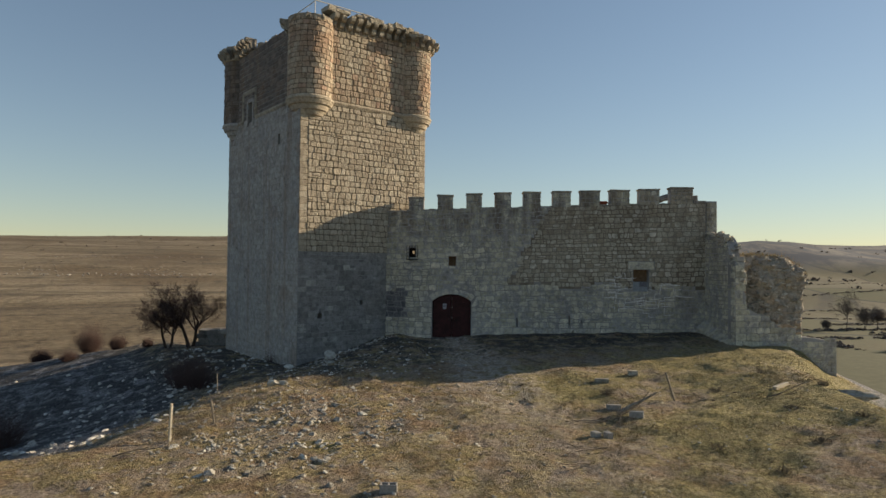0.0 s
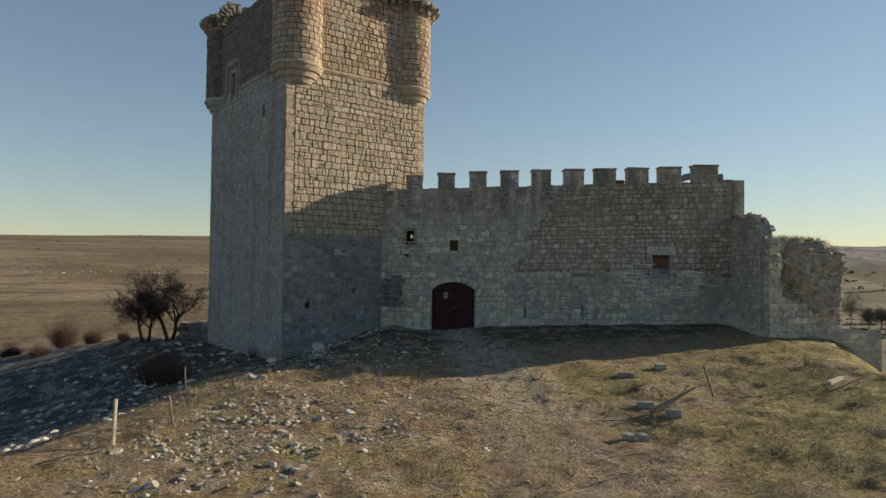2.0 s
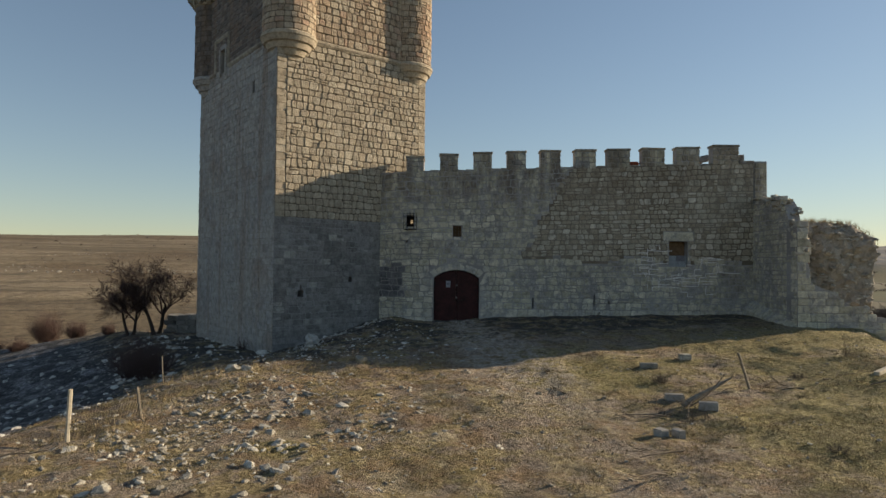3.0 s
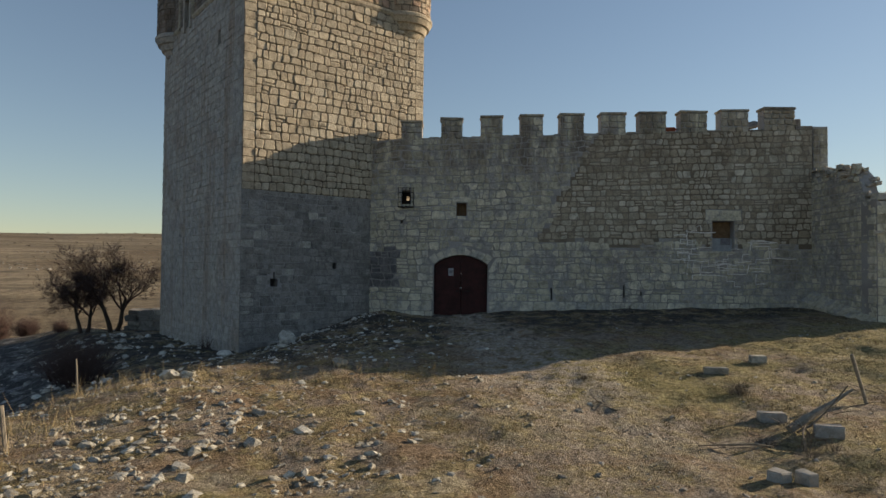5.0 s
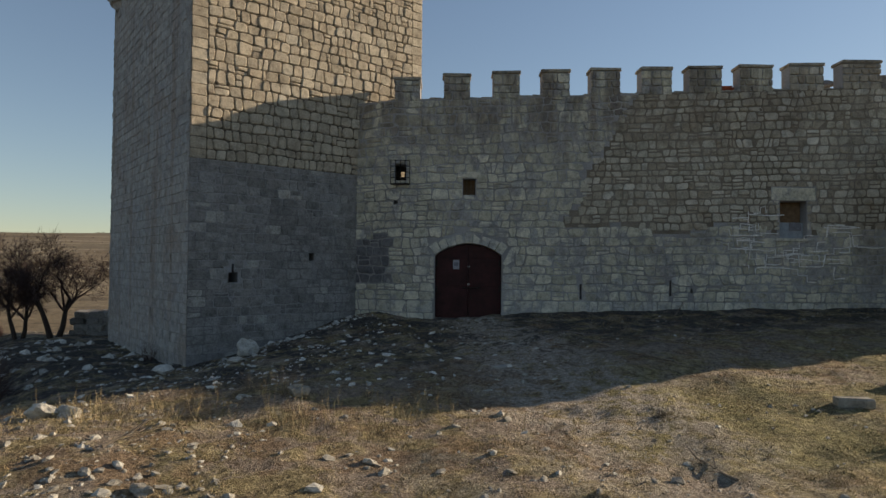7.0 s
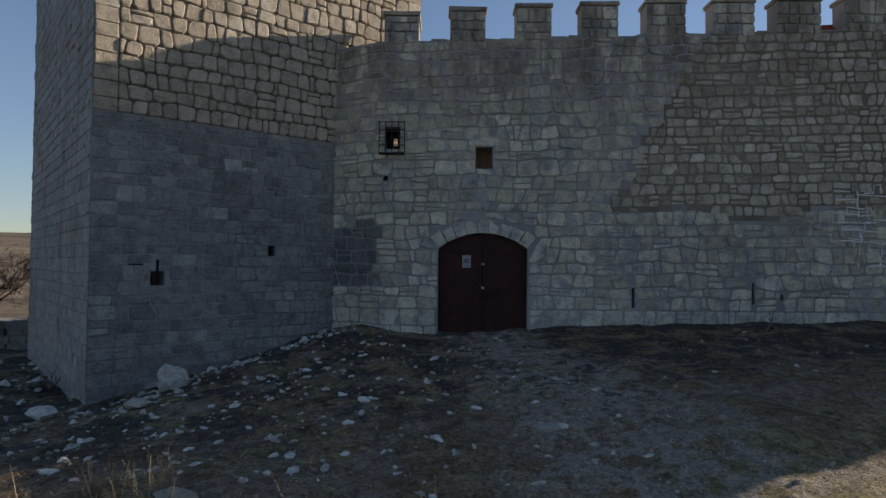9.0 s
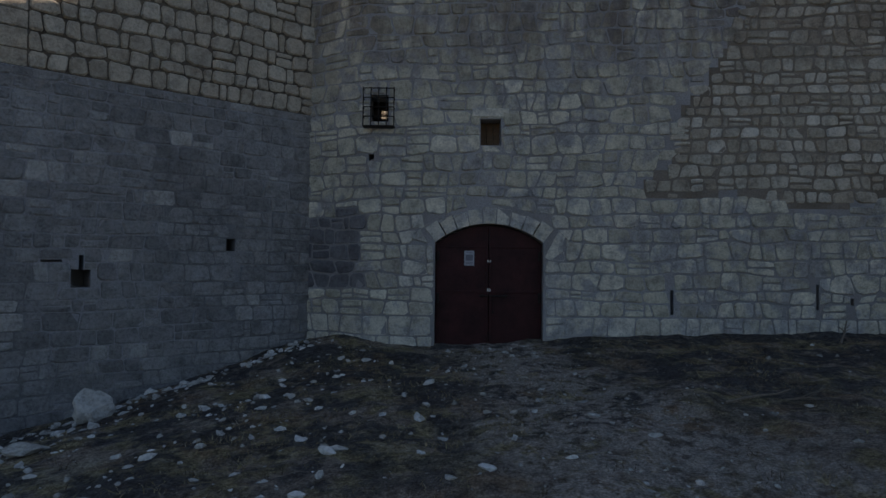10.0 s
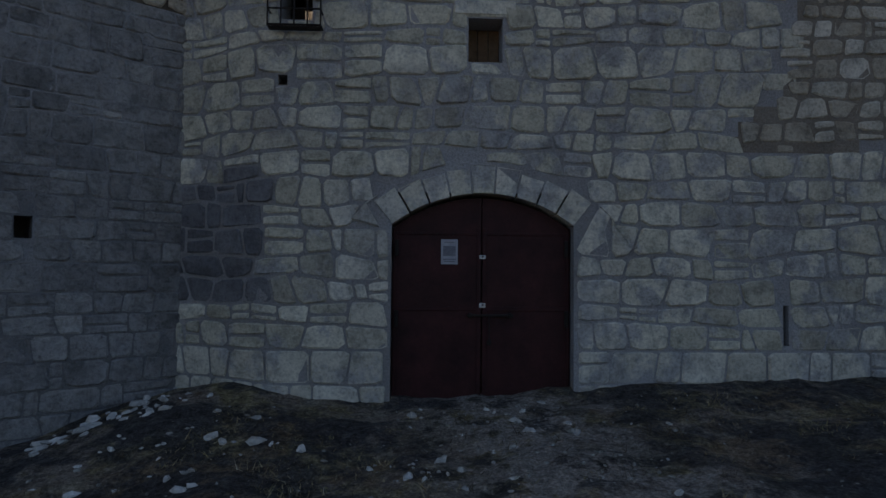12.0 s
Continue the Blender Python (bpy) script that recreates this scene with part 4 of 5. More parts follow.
vs, fs = [], []
na, nb = 46, 44
for j in range(nb + 1):
    for i in range(na + 1):
        f, g = i / na, j / nb
        right = 19.25 - 0.35 * math.sin(g * 3.0) * (1 - g) + 0.25 * noise.noise(Vector((g * 5, 3, 3))) - (0.4 * (0.4 - g) if g < 0.4 else 0)
        a = 14.7 + (right - 14.7) * f
        t = ruin_top(a)
        b = -1.0 + (t + 1.0) * g
        p = Vector((a, 32.6, b))
        bulge = 0.38 * noise.noise(p * 0.9) + 0.22 * noise.noise(p * 2.2) + 0.12 * noise.noise(p * 5.0)
        edge = smooth01((f - 0.82) / 0.18)
        vs.append(Vector((a, 32.5 + bulge + 1.4 * edge * edge + 0.5 * smooth01((g - 0.9) / 0.1), b + 0.15 * noise.noise(p * 3.1))))
for j in range(nb):
    for i in range(na):
        o = j * (na + 1) + i
        fs.append((o, o + 1, o + na + 2, o + na + 1))
k = len(vs)
back = [Vector((v.x, 34.6, v.z)) for v in vs[-(na + 1):]] 
vs += back
for i in range(na):
    o = nb * (na + 1) + i
    fs.append((o, o + 1, k + i + 1, k + i))
rv = [vs[j * (na + 1) + na] for j in range(nb + 1)]
k2 = len(vs)
vs += [Vector((v.x - 0.1, 34.6, v.z)) for v in rv]
for j in range(nb):
    fs.append((j * (na + 1) + na, k2 + j, k2 + j + 1, (j + 1) * (na + 1) + na))
into(from_lists("core", vs, fs, M_RUBBLE, None, "lime mortar and rubble"), ruin)
for i in range(300):
    j, q = rng.randrange(3, nb), rng.randrange(0, na + 1)
    p = vs[j * (na + 1) + q]
    bm = rock_bm(rng, rng.uniform(0.08, 0.26), rng.uniform(0.08, 0.15), rng.uniform(0.04, 0.1), 1, 0.3)
    bm.transform(Matrix.Translation(p) @ pose(0, 0, 0, rng.uniform(-15, 15), rng.uniform(-15, 15), rng.uniform(0, 360)))
    into(part("stone", bm, M_RUBBLE if i % 2 else M_ROCK, None), ruin)

gv, gf = [], []
for i in range(420):
    f = rng.random()
    a = 15.0 + 4.0 * f
    p = Vector((a, 32.9 + rng.uniform(-0.2, 1.2), ruin_top(a) - 0.05))
    for _ in range(5):
        o = len(gv)
        t = rng.uniform(0, 6.28)
        gv += [p + Vector((math.cos(t) * 0.006, math.sin(t) * 0.006, 0)), p - Vector((math.cos(t) * 0.006, math.sin(t) * 0.006, 0)), p + Vector((rng.gauss(0, 0.08), rng.gauss(0, 0.08), rng.uniform(0.1, 0.28)))]
        gf.append((o, o + 1, o + 2))
tagged(into(from_lists("dry_growth", gv, gf, M_GRASS), ruin), "dry grass growing on the broken top", "", "", "stuff")

# ---- tower ----
C0 = Vector((-7.42, 32.25, 0))
PHI = radians(38.6)
TU, TV = Vector((math.cos(PHI), math.sin(PHI), 0)), Vector((-math.sin(PHI), math.cos(PHI), 0))
TW, TD, STRING, TTOP = 8.05, 10.2, 12.62, 16.85
tower = empty("tower", (*(C0 + TU * TW / 2 + TV * TD / 2).xy, -1), "tall square limestone keep with round corner turrets", "tower")


def right_place(a, b, d):
    return C0 + TU * a + Vector((0, 0, b)) - TV * d


def left_place(a, b, d):
    return C0 + TV * (TD - a) + Vector((0, 0, b)) - TU * d


def far_r(a, b, d):
    return C0 + TV * TD + TU * (TW - a) + Vector((0, 0, b)) + TV * d


def far_l(a, b, d):
    return C0 + TU * TW + TV * a + Vector((0, 0, b)) + TU * d


TH1, TH2 = (1.13, 1.42, 1.08, 1.38, 0.7), (3.69, 3.86, 1.74, 1.98, 0.6)
TH1_CRACK, TH1_JOINT = (1.24, 1.31, 1.382, 1.62, 0.5), (0.7, 1.0, 1.5, 1.54, 0.25)
LW, LS = (TD - 6.95, TD - 6.3, 12.4, 13.55, 0.7), (TD - 2.72, TD - 2.42, 10.5, 11.05, 0.5)
panel("tower_wall", right_place, 0, TW, -2.2, 4.6, [TH1, TH1_CRACK, TH1_JOINT, TH2], 1.2, M_JOINT_LOW, tower)
panel("tower_wall", right_place, 0, TW, 4.6, TTOP, [], 1.2, M_JOINT, tower)
panel("tower_wall", left_place, 0, TD - 1.2, -3.2, TTOP - 0.2, [LW, LS], 1.2, M_JOINT_SIDE, tower)
panel("tower_wall", far_r, 0, TW - 1.2, -4, TTOP, [], 1.2, M_TOWER_SIDE, tower)
panel("tower_wall", far_l, 1.2, TD - 1.2, -2.2, TTOP, [], 1.2, M_TOWER_SIDE, tower)
bm = box_bm(TW - 2.2, TD - 2.2, 0.3, Matrix.Translation(C0 + TU * TW / 2 + TV * TD / 2 + Vector((0, 0, 16.0))) @ pose(0, 0, 0, 0, 0, 38.6))
into(part("roof_slab", bm, M_CONCRETE, None, "grey terrace slab"), tower)

into(from_lists("joint_face", [left_place(TD - 1.2, -3.2, 0.004), left_place(TD, -3.2, 0.004), left_place(TD, TTOP - 0.2, 0.004), left_place(TD - 1.2, TTOP - 0.2, 0.004)], [(0, 1, 2, 3)], M_JOINT_SIDE), tower)
RIGHT_LOW = trim(layout(rng, TW, 6.6, (0.2, 0.34), (0.2, 0.6), 0.02, 0.035, (0.03, 0.2), 0.14, 0.0, -2.0, 0.03), [TH1, TH1_CRACK, TH1_JOINT, TH2])
RIGHT_MID = layout(rng, TW - 0.9, STRING - 4.6, (0.25, 0.35), (0.22, 0.5), 0.024, 0.06, (0.06, 0.26), 0.07, 0.45, 4.6, 0.03)
QUOINS = [q for a in (0.0, TW - 0.45) for q in layout(rng, 0.45, STRING - 4.6, (0.27, 0.35), (0.5, 0.6), 0.014, 0.004, (0.02, 0.08), 0.0, a, 4.6)]
RIGHT_TOP = layout(rng, TW, TTOP - STRING - 0.1, (0.25, 0.36), (0.22, 0.46), 0.03, 0.05, (0.06, 0.26), 0.05, 0.0, STRING + 0.1)
LEFT_ALL = trim(layout(rng, TD, STRING + 3.0, (0.26, 0.33), (0.28, 0.75), 0.016, 0.014, (0.03, 0.14), 0.05, 0.0, -3.0), [LW, LS])
LEFT_TOP = trim(layout(rng, TD, TTOP - 0.2 - STRING, (0.24, 0.32), (0.28, 0.55), 0.035, 0.015, (0.03, 0.15), 0.05, 0.0, STRING), [LW])


def string_course(place, spans, mat):
    prof = [(-0.05, -0.16), (0.04, -0.16), (0.1, -0.06), (0.1, 0.02), (0.05, 0.07), (-0.05, 0.09)]
    vs, fs = [], []
    for (a0, b0), (a1, b1) in spans:
        o, flat = len(vs), abs(b1 - b0) < abs(a1 - a0)
        for a, b in ((a0, b0), (a1, b1)):
            for d, h in prof:
                vs.append(place(a, b + h, d) if flat else place(a + h, b, d))
        n = len(prof)
        for i in range(n):
            j = (i + 1) % n
            fs.append((o + i, o + j, o + n + j, o + n + i))
        fs.append(tuple(range(o, o + n)))
        fs.append(tuple(range(o + n, o + 2 * n)))
    into(from_lists("string_course", vs, fs, mat, None, "moulded stone string course"), tower)


string_course(right_place, [((0.9, STRING), (TW - 0.9, STRING))], M_TOWER_ROUGH)
e0, e1, eh = TD - 7.75, TD - 5.85, 14.3
string_course(left_place, [((0.8, STRING), (e0, STRING)), ((e0, STRING), (e0, eh)), ((e0, eh), (e1, eh)), ((e1, eh), (e1, STRING)), ((e1, STRING), (TD - 0.9, STRING))], M_CORBEL)
into(part("window_surround", box_bm(0.14, 0.2, 1.5, Matrix.Translation(left_place(LW[0] - 0.09, 12.95, 0.0)) @ pose(0, 0, 0, 0, 0, 128.6), 0.02), M_TOWER_SIDE, None), tower)
into(part("window_surround", box_bm(0.14, 0.2, 1.5, Matrix.Translation(left_place(LW[1] + 0.09, 12.95, 0.0)) @ pose(0, 0, 0, 0, 0, 128.6), 0.02), M_TOWER_SIDE, None), tower)
into(part("window_head", box_bm(0.88, 0.2, 0.24, Matrix.Translation(left_place((LW[0] + LW[1]) / 2, 13.68, 0.0)) @ pose(0, 0, 0, 0, 0, 128.6), 0.05, 2), M_TOWER_SIDE, None), tower)

INSET, TR = 0.9, 1.15


def lathe(name, centre, prof, mat, parent, label="", n=36):
    vs, fs = [], []
    for r, z in prof:
        for i in range(n):
            t = 2 * math.pi * i / n
            vs.append(Vector((centre.x + r * math.cos(t), centre.y + r * math.sin(t), z)))
    for j in range(len(prof) - 1):
        for i in range(n):
            k = (i + 1) % n
            fs.append((j * n + i, j * n + k, (j + 1) * n + k, (j + 1) * n + i))
    fs.append(tuple(range(n))[::-1])
    fs.append(tuple((len(prof) - 1) * n + i for i in range(n)))
    return into(from_lists(name, vs, fs, mat, None, label), parent)


def corbel_bm(depth=0.62, w=0.26):
    """Two stepped quarter-round corbel stones, pointing along +y at their wall."""
    bm = bmesh.new()
    for y0, y1, z0, z1 in ((-0.1, depth * 0.5, 0.0, 0.3), (-0.1, depth, 0.3, 0.62)):
        prof = [(y0, z0), (y1 * 0.55, z0)] + [(y1 * 0.55 + y1 * 0.45 * math.sin(t), z0 + 0.2 - 0.2 * math.cos(t)) for t in (0.5, 1.0, 1.57)] + [(y1, z1), (y0, z1)]
        rows = []
        for x in (-w / 2, w / 2):
            rows.append([bm.verts.new((x, y, z)) for y, z in prof])
        n = len(prof)
        bm.faces.new(rows[0])
        bm.faces.new(rows[1][::-1])
        for i in range(n):
            j = (i + 1) % n
            bm.faces.new((rows[0][j], rows[0][i], rows[1][i], rows[1][j]))
    bmesh.ops.recalc_face_normals(bm, faces=bm.faces)
    return bm


CORBEL_MESH = bpy.data.meshes.new("corbel")
bmc = corbel_bm()
bmc.to_mesh(CORBEL_MESH)
bmc.free()
CORBEL_MESH.materials.append(M_CORBEL)


def corbel(at, out, parent, scale=1.0):
    ob = new("corbel", CORBEL_MESH)
    into(ob, parent)
    ob.rotation_euler = (0, 0, math.atan2(-out.x, out.y) + rng.uniform(-0.05, 0.05))
    ob.location = at
    ob.scale = (scale, scale * rng.uniform(0.8, 1.08), scale)


TURRETS = []
for k, (base, inward, top, c_from, c_to) in enumerate((
        (C0, (TU + TV).normalized(), 16.75, 150, 215),
        (C0 + TU * TW, (TV - TU).normalized(), 17.1, -130, 60),
        (C0 + TV * TD, (TU - TV).normalized(), 17.2, 100, 300))):
    c = base + inward * INSET + Vector((0.18 if k == 0 else 0, 0, 0))
    z = STRING - 0.12
    prof = [(0.12, z - 1.28), (0.3, z - 1.2), (0.42, z - 1.05), (0.5, z - 1.02), (0.62, z - 0.8), (0.72, z - 0.77), (0.83, z - 0.54), (0.93, z - 0.51), (1.02, z - 0.27), (1.12, z - 0.24), (TR + 0.06, z - 0.04), (TR + 0.1, z), (TR + 0.1, z + 0.12), (TR + 0.02, z + 0.2)]
    lathe("turret_corbel", c, prof, M_TOWER_ROUGH if k < 2 else M_TOWER_SIDE, tower, "ringed stone base of a round turret", 40)
    lathe("turret_core", c, [(TR, z + 0.1), (TR, top)], M_JOINT, tower, "", 40)
    TURRETS.append((k, c, z + 0.2, top))
    if c_to > c_from:
        for q in range(int((c_to - c_from) / 24) + 1):
            t = radians(c_from + q * 24)
            out = Vector((math.cos(t), math.sin(t), 0))
            corbel(c + out * (TR - 0.02) + Vector((0, 0, top - 0.55)), out, tower, 0.92)
    if k > 0:
        lathe("turret_collar", c, [(TR + 0.02, top - 0.62), (TR + 0.09, top - 0.58), (TR + 0.09, top - 0.5), (TR + 0.02, top - 0.46)], M_TOWER_ROUGH, tower)
        for q in range(13):
            t = radians(c_from + (c_to - c_from) * q / 12)
            out = Vector((math.cos(t), math.sin(t), 0))
            bm = box_bm(0.5, rng.uniform(0.6, 0.8), rng.uniform(0.18, 0.34), Matrix.Translation(c + out * (TR - 0.1) + Vector((0, 0, top + 0.12))) @ pose(0, 0, 0, rng.uniform(-4, 4), rng.uniform(-4, 4), math.degrees(t) - 90), 0.05, 2, 0.03, rng)
            into(part("parapet_stone", bm, M_CORBEL, None), tower)
    lathe("turret_fill", c, [(TR - 0.02, top - 0.1), (TR + 0.05, top + 0.1), (0.6, top + 0.2)], M_RUBBLE, tower)

# machicolation along the lit face and part of the side face
for i in range(11):
    a = 1.75 + i * 0.5
    corbel(right_place(a, 17.0 - 0.38 + 0.02 * i, -0.02), -TV, tower)
for i in range(14):
    a = 1.5 + i * 0.42
    if i in (3, 8):
        continue
    h = rng.uniform(0.16, 0.34)
    bm = box_bm(rng.uniform(0.4, 0.55), rng.uniform(0.7, 0.95), h, Matrix.Translation(right_place(a, 17.3 + h / 2 + 0.01 * i - (0.1 if i > 5 else 0), 0.12)) @ pose(0, 0, 0, rng.uniform(-5, 5), rng.uniform(-5, 5), 38.6 + rng.uniform(-6, 6)), 0.05, 2, 0.03, rng)
    into(part("parapet_stone", bm, M_CORBEL, None), tower)
into(part("parapet_base", box_bm(TW - 2.6, 0.9, 0.5, Matrix.Translation(right_place(TW / 2, 17.0, -0.47)) @ pose(0, 0, 0, 0, 0, 38.6), 0.04, 1, 0.02, rng), M_RUBBLE, None), tower)
for i in range(5):
    corbel(left_place(1.9 + i * 0.48, 16.7, -0.02), -TU, tower)
for i in range(44):
    a = rng.uniform(1.2, TD - 1.0)
    bm = rock_bm(rng, rng.uniform(0.15, 0.4), rng.uniform(0.15, 0.3), rng.uniform(0.12, 0.28), 1)
    bm.transform(Matrix.Translation(left_place(a, TTOP - 0.15 + (0.3 if a < 3.5 else 0.1) + rng.uniform(-0.15, 0.1), -rng.uniform(0.1, 0.8))))
    into(part("loose_stone", bm, M_RUBBLE, None), tower)
for i in range(60):
    t, r = rng.uniform(0, 6.28), rng.uniform(0.2, 1.15)
    c = TURRETS[0][1]
    bm = rock_bm(rng, rng.uniform(0.12, 0.3), rng.uniform(0.12, 0.3), rng.uniform(0.1, 0.26), 1)
    bm.transform(Matrix.Translation(c + Vector((math.cos(t) * r, math.sin(t) * r, 16.7 + rng.uniform(0, 0.4) * (1.3 - r)))))
    into(part("loose_stone", bm, M_CORBEL, None), tower)

# tower railings
rail = empty("tower_railing", (-5, 37, 17), "thin pale metal handrail on the tower top", "railing")
for p, q in ((right_place(1.2, 18.25, -0.9), right_place(4.8, 18.25, -0.9)), (right_place(4.8, 18.25, -0.9), right_place(7.0, 17.6, -0.9)), (left_place(2.4, 17.5, -1.4), left_place(4.4, 17.75, -1.4)), (left_place(4.4, 17.75, -1.4), left_place(6.6, 18.0, -1.4)), (left_place(6.6, 18.0, -1.0), right_place(1.2, 18.2, -0.9))):
    into(from_lists("handrail", *bar(p, q, 0.03), M_RAIL), rail)
for p in (right_place(1.2, 18.25, -0.9), right_place(4.8, 18.25, -0.9), left_place(4.4, 17.75, -1.4), left_place(6.6, 18.0, -1.4)):
    into(from_lists("post", *bar(p, p - Vector((0, 0, 2.0)), 0.025), M_RAIL), rail)


# ---- plants ----
def grow(rng, verts, faces, p, d, length, radius, level, spread, up, sides, fork, least=0.0):
    """A branch with its side branches."""
    n = 4
    pts, rad, q, dd = [p], [radius], p.copy(), d.copy()
    for i in range(n):
        dd = (dd + Vector((rng.uniform(-1, 1), rng.uniform(-1, 1), rng.uniform(-1, 1))) * 0.22 + Vector((0, 0, up))).normalized()
        q = q + dd * length / n
        pts.append(q.copy())
        rad.append(radius * (1 - 0.55 * (i + 1) / n))
    tube(verts, faces, pts, rad, sides)
    if level == 0:
        return
    for _ in range(rng.randint(*fork)):
        i = rng.randint(1, n)
        a = dd.orthogonal().normalized()
        a.rotate(Matrix.Rotation(rng.uniform(0, 6.28), 3, dd))
        nd = (dd + a * rng.uniform(*spread)).normalized()
        grow(rng, verts, faces, pts[i], nd, length * rng.uniform(0.55, 0.8), max(rad[i] * 0.62, least), level - 1, spread, up, max(3, sides - 1), fork, least)


def bare_tree(name, rng, x, y, h, stems, label, category, group="", trunk_mat=None, twig_mat=None, levels=4, sink=0.1, fork=(3, 5), thick=0.026, least=0.0055):
    z = height(x, y) - sink
    t = empty(name, (x, y, z), label, category, group)
    tv, tf, cv, cf = [], [], [], []
    for k in range(stems):
        lean = Vector((rng.uniform(-0.45, 0.45), rng.uniform(-0.3, 0.3), 1)).normalized()
        p = Vector((x + rng.uniform(-0.2, 0.2) * (stems > 1), y + rng.uniform(-0.2, 0.2), z))
        pts, rad, q, d = [p], [h * thick], p.copy(), lean
        for i in range(3):
            d = (d + Vector((rng.uniform(-0.2, 0.2), rng.uniform(-0.2, 0.2), 0.1))).normalized()
            q = q + d * h * 0.12
            pts.append(q.copy())
            rad.append(h * thick * (0.85 - 0.13 * i))
        tube(tv, tf, pts, rad, 7)
        for b in range(rng.randint(5, 7)):
            nd = (d + Vector((rng.uniform(-1, 1), rng.uniform(-1, 1), rng.uniform(-0.25, 0.75)))).normalized()
            grow(rng, cv, cf, pts[rng.randint(2, 3)], nd, h * rng.uniform(0.2, 0.3), h * thick * 0.5, levels - 1, (0.5, 1.25), 0.03, 4, fork, least)
    into(from_lists("trunk", tv, tf, trunk_mat or M_BARK), t)
    into(from_lists("crown", cv, cf, twig_mat or M_TWIG, None, "bare dark twigs"), t)
    return t


def bush(name, rng, x, y, w, h, stems, label, mat, category="bush", group="", level=2, radius=0.012, sink=0.05):
    z = height(x, y) - sink
    many = stems > 40
    ob = empty(name, (x, y, z), label, category, group) if many else None
    groups = 5 if many else 1
    for g in range(groups):
        vs, fs = [], []
        for k in range(stems // groups):
            t, r = 6.28 * (g + rng.random()) / groups, rng.random() ** 0.7
            d = Vector((math.cos(t) * r * w / h, math.sin(t) * r * w / h, 1)).normalized()
            p = Vector((x + math.cos(t) * 0.32 * w * r, y + math.sin(t) * 0.32 * w * r, z))
            grow(rng, vs, fs, p, d, h * rng.uniform(0.35, 0.72) * (1.1 - 0.4 * r), radius, level, (0.5, 1.2), 0.02, 3, (2, 4))
        if many:
            into(from_lists("branch", vs, fs, mat), ob)
        else:
            ob = tagged(from_lists(name, vs, fs, mat), label, category, group)
    return ob


rng = random.Random(5)
bare_tree("hawthorn_tree", rng, -16.2, 40.5, 4.8, 2, "bare dark hawthorn tree beside the tower on the slope", "tree", levels=5, fork=(4, 6))
bare_tree("hawthorn_tree", rng, -17.6, 40.6, 3.8, 2, "bare dark hawthorn tree leaning over the slope", "tree", levels=5, fork=(4, 6))
bush("bramble_bush", rng, -11.3, 29.4, 1.6, 2.1, 90, "dark bare bramble thicket in the ditch", M_TWIG, level=3, radius=0.014)
bush("bramble_bush", rng, -12.7, 31.0, 1.5, 2.1, 85, "dark bare bramble thicket in the ditch", M_TWIG, level=3, radius=0.014)
bush("bramble_bush", rng, -18.4, 26.6, 1.6, 2.2, 85, "dark bare bramble bush on the shaded slope", M_TWIG, level=3, radius=0.014)
for x, y, w, h in ((-25.2, 45.2, 1.15, 2.3), (-22.4, 43.6, 0.8, 1.1), (-28.3, 44.6, 1.1, 1.0), (-24.7, 41.8, 0.9, 0.7), (-19.4, 41.6, 0.45, 0.6)):
    bush("slope_bush", rng, x, y, w, h, 150, "round leafless brown bush on the hillside", M_TWIG, group="hillside bushes", level=3, radius=0.018)
bush("dry_shrub", rng, -9.3, 34.1, 0.4, 0.75, 20, "dry shrub against the tower foot", M_TWIG, radius=0.008)
for x, y, w, h in ((10.2, 23.6, 0.45, 0.32), (11.6, 21.0, 0.5, 0.3), (10.65, 17.7, 0.45, 0.35), (7.75, 17.8, 0.45, 0.3), (14.1, 23.4, 0.35, 0.45), (15.6, 22.6, 0.5, 0.55), (13.0, 19.5, 0.45, 0.3), (6.1, 23.3, 0.5, 0.35), (8.6, 15.9, 0.4, 0.28), (5.2, 20.5, 0.35, 0.25), (3.1, 24.6, 0.3, 0.22)):
    bush("dry_tussock", rng, x, y, w, h, 60, "low dry brown tussock on the grass", M_TWIG_PALE, "tussock", "dry tussocks", 1, 0.006)
for x, y, h in ((-2.95, 25.5, 0.55), (-3.6, 25.7, 0.4), (-5.0, 25.6, 0.35), (12.6, 25.1, 0.85), (5.75, 20.2, 0.6), (6.0, 19.9, 0.45), (5.5, 19.7, 0.4), (-1.6, 25.6, 0.3), (7.0, 32.0, 0.5), (4.6, 31.5, 0.4)):
    bush("dry_weed", rng, x, y, 0.25, h, 14, "dead dry weed stalks", M_TWIG_PALE, "weed", "dry weeds", 2, 0.005)
bare_tree("poplar_tree", rng, 196, 306, 22, 1, "tall bare tree among valley fields", "tree", "valley trees", M_FARTWIG, M_FARTWIG, 4, 0.3, (5, 7), 0.011, 0.028)
for x, y, h in ((213, 318, 14), (222, 322, 13), (176, 232, 10), (184, 236, 11), (192, 240, 9), (186, 305, 7), (300, 600, 9), (330, 640, 9), (178, 400, 8)):
    bare_tree("valley_tree", rng, x, y, h, 3, "greyish bare tree among valley fields", "tree", "valley trees", M_FARTWIG, M_FARTWIG, 4, 0.3, (5, 7), 0.011, 0.028)
# hedges and shrubs far off
vs, fs = [], []


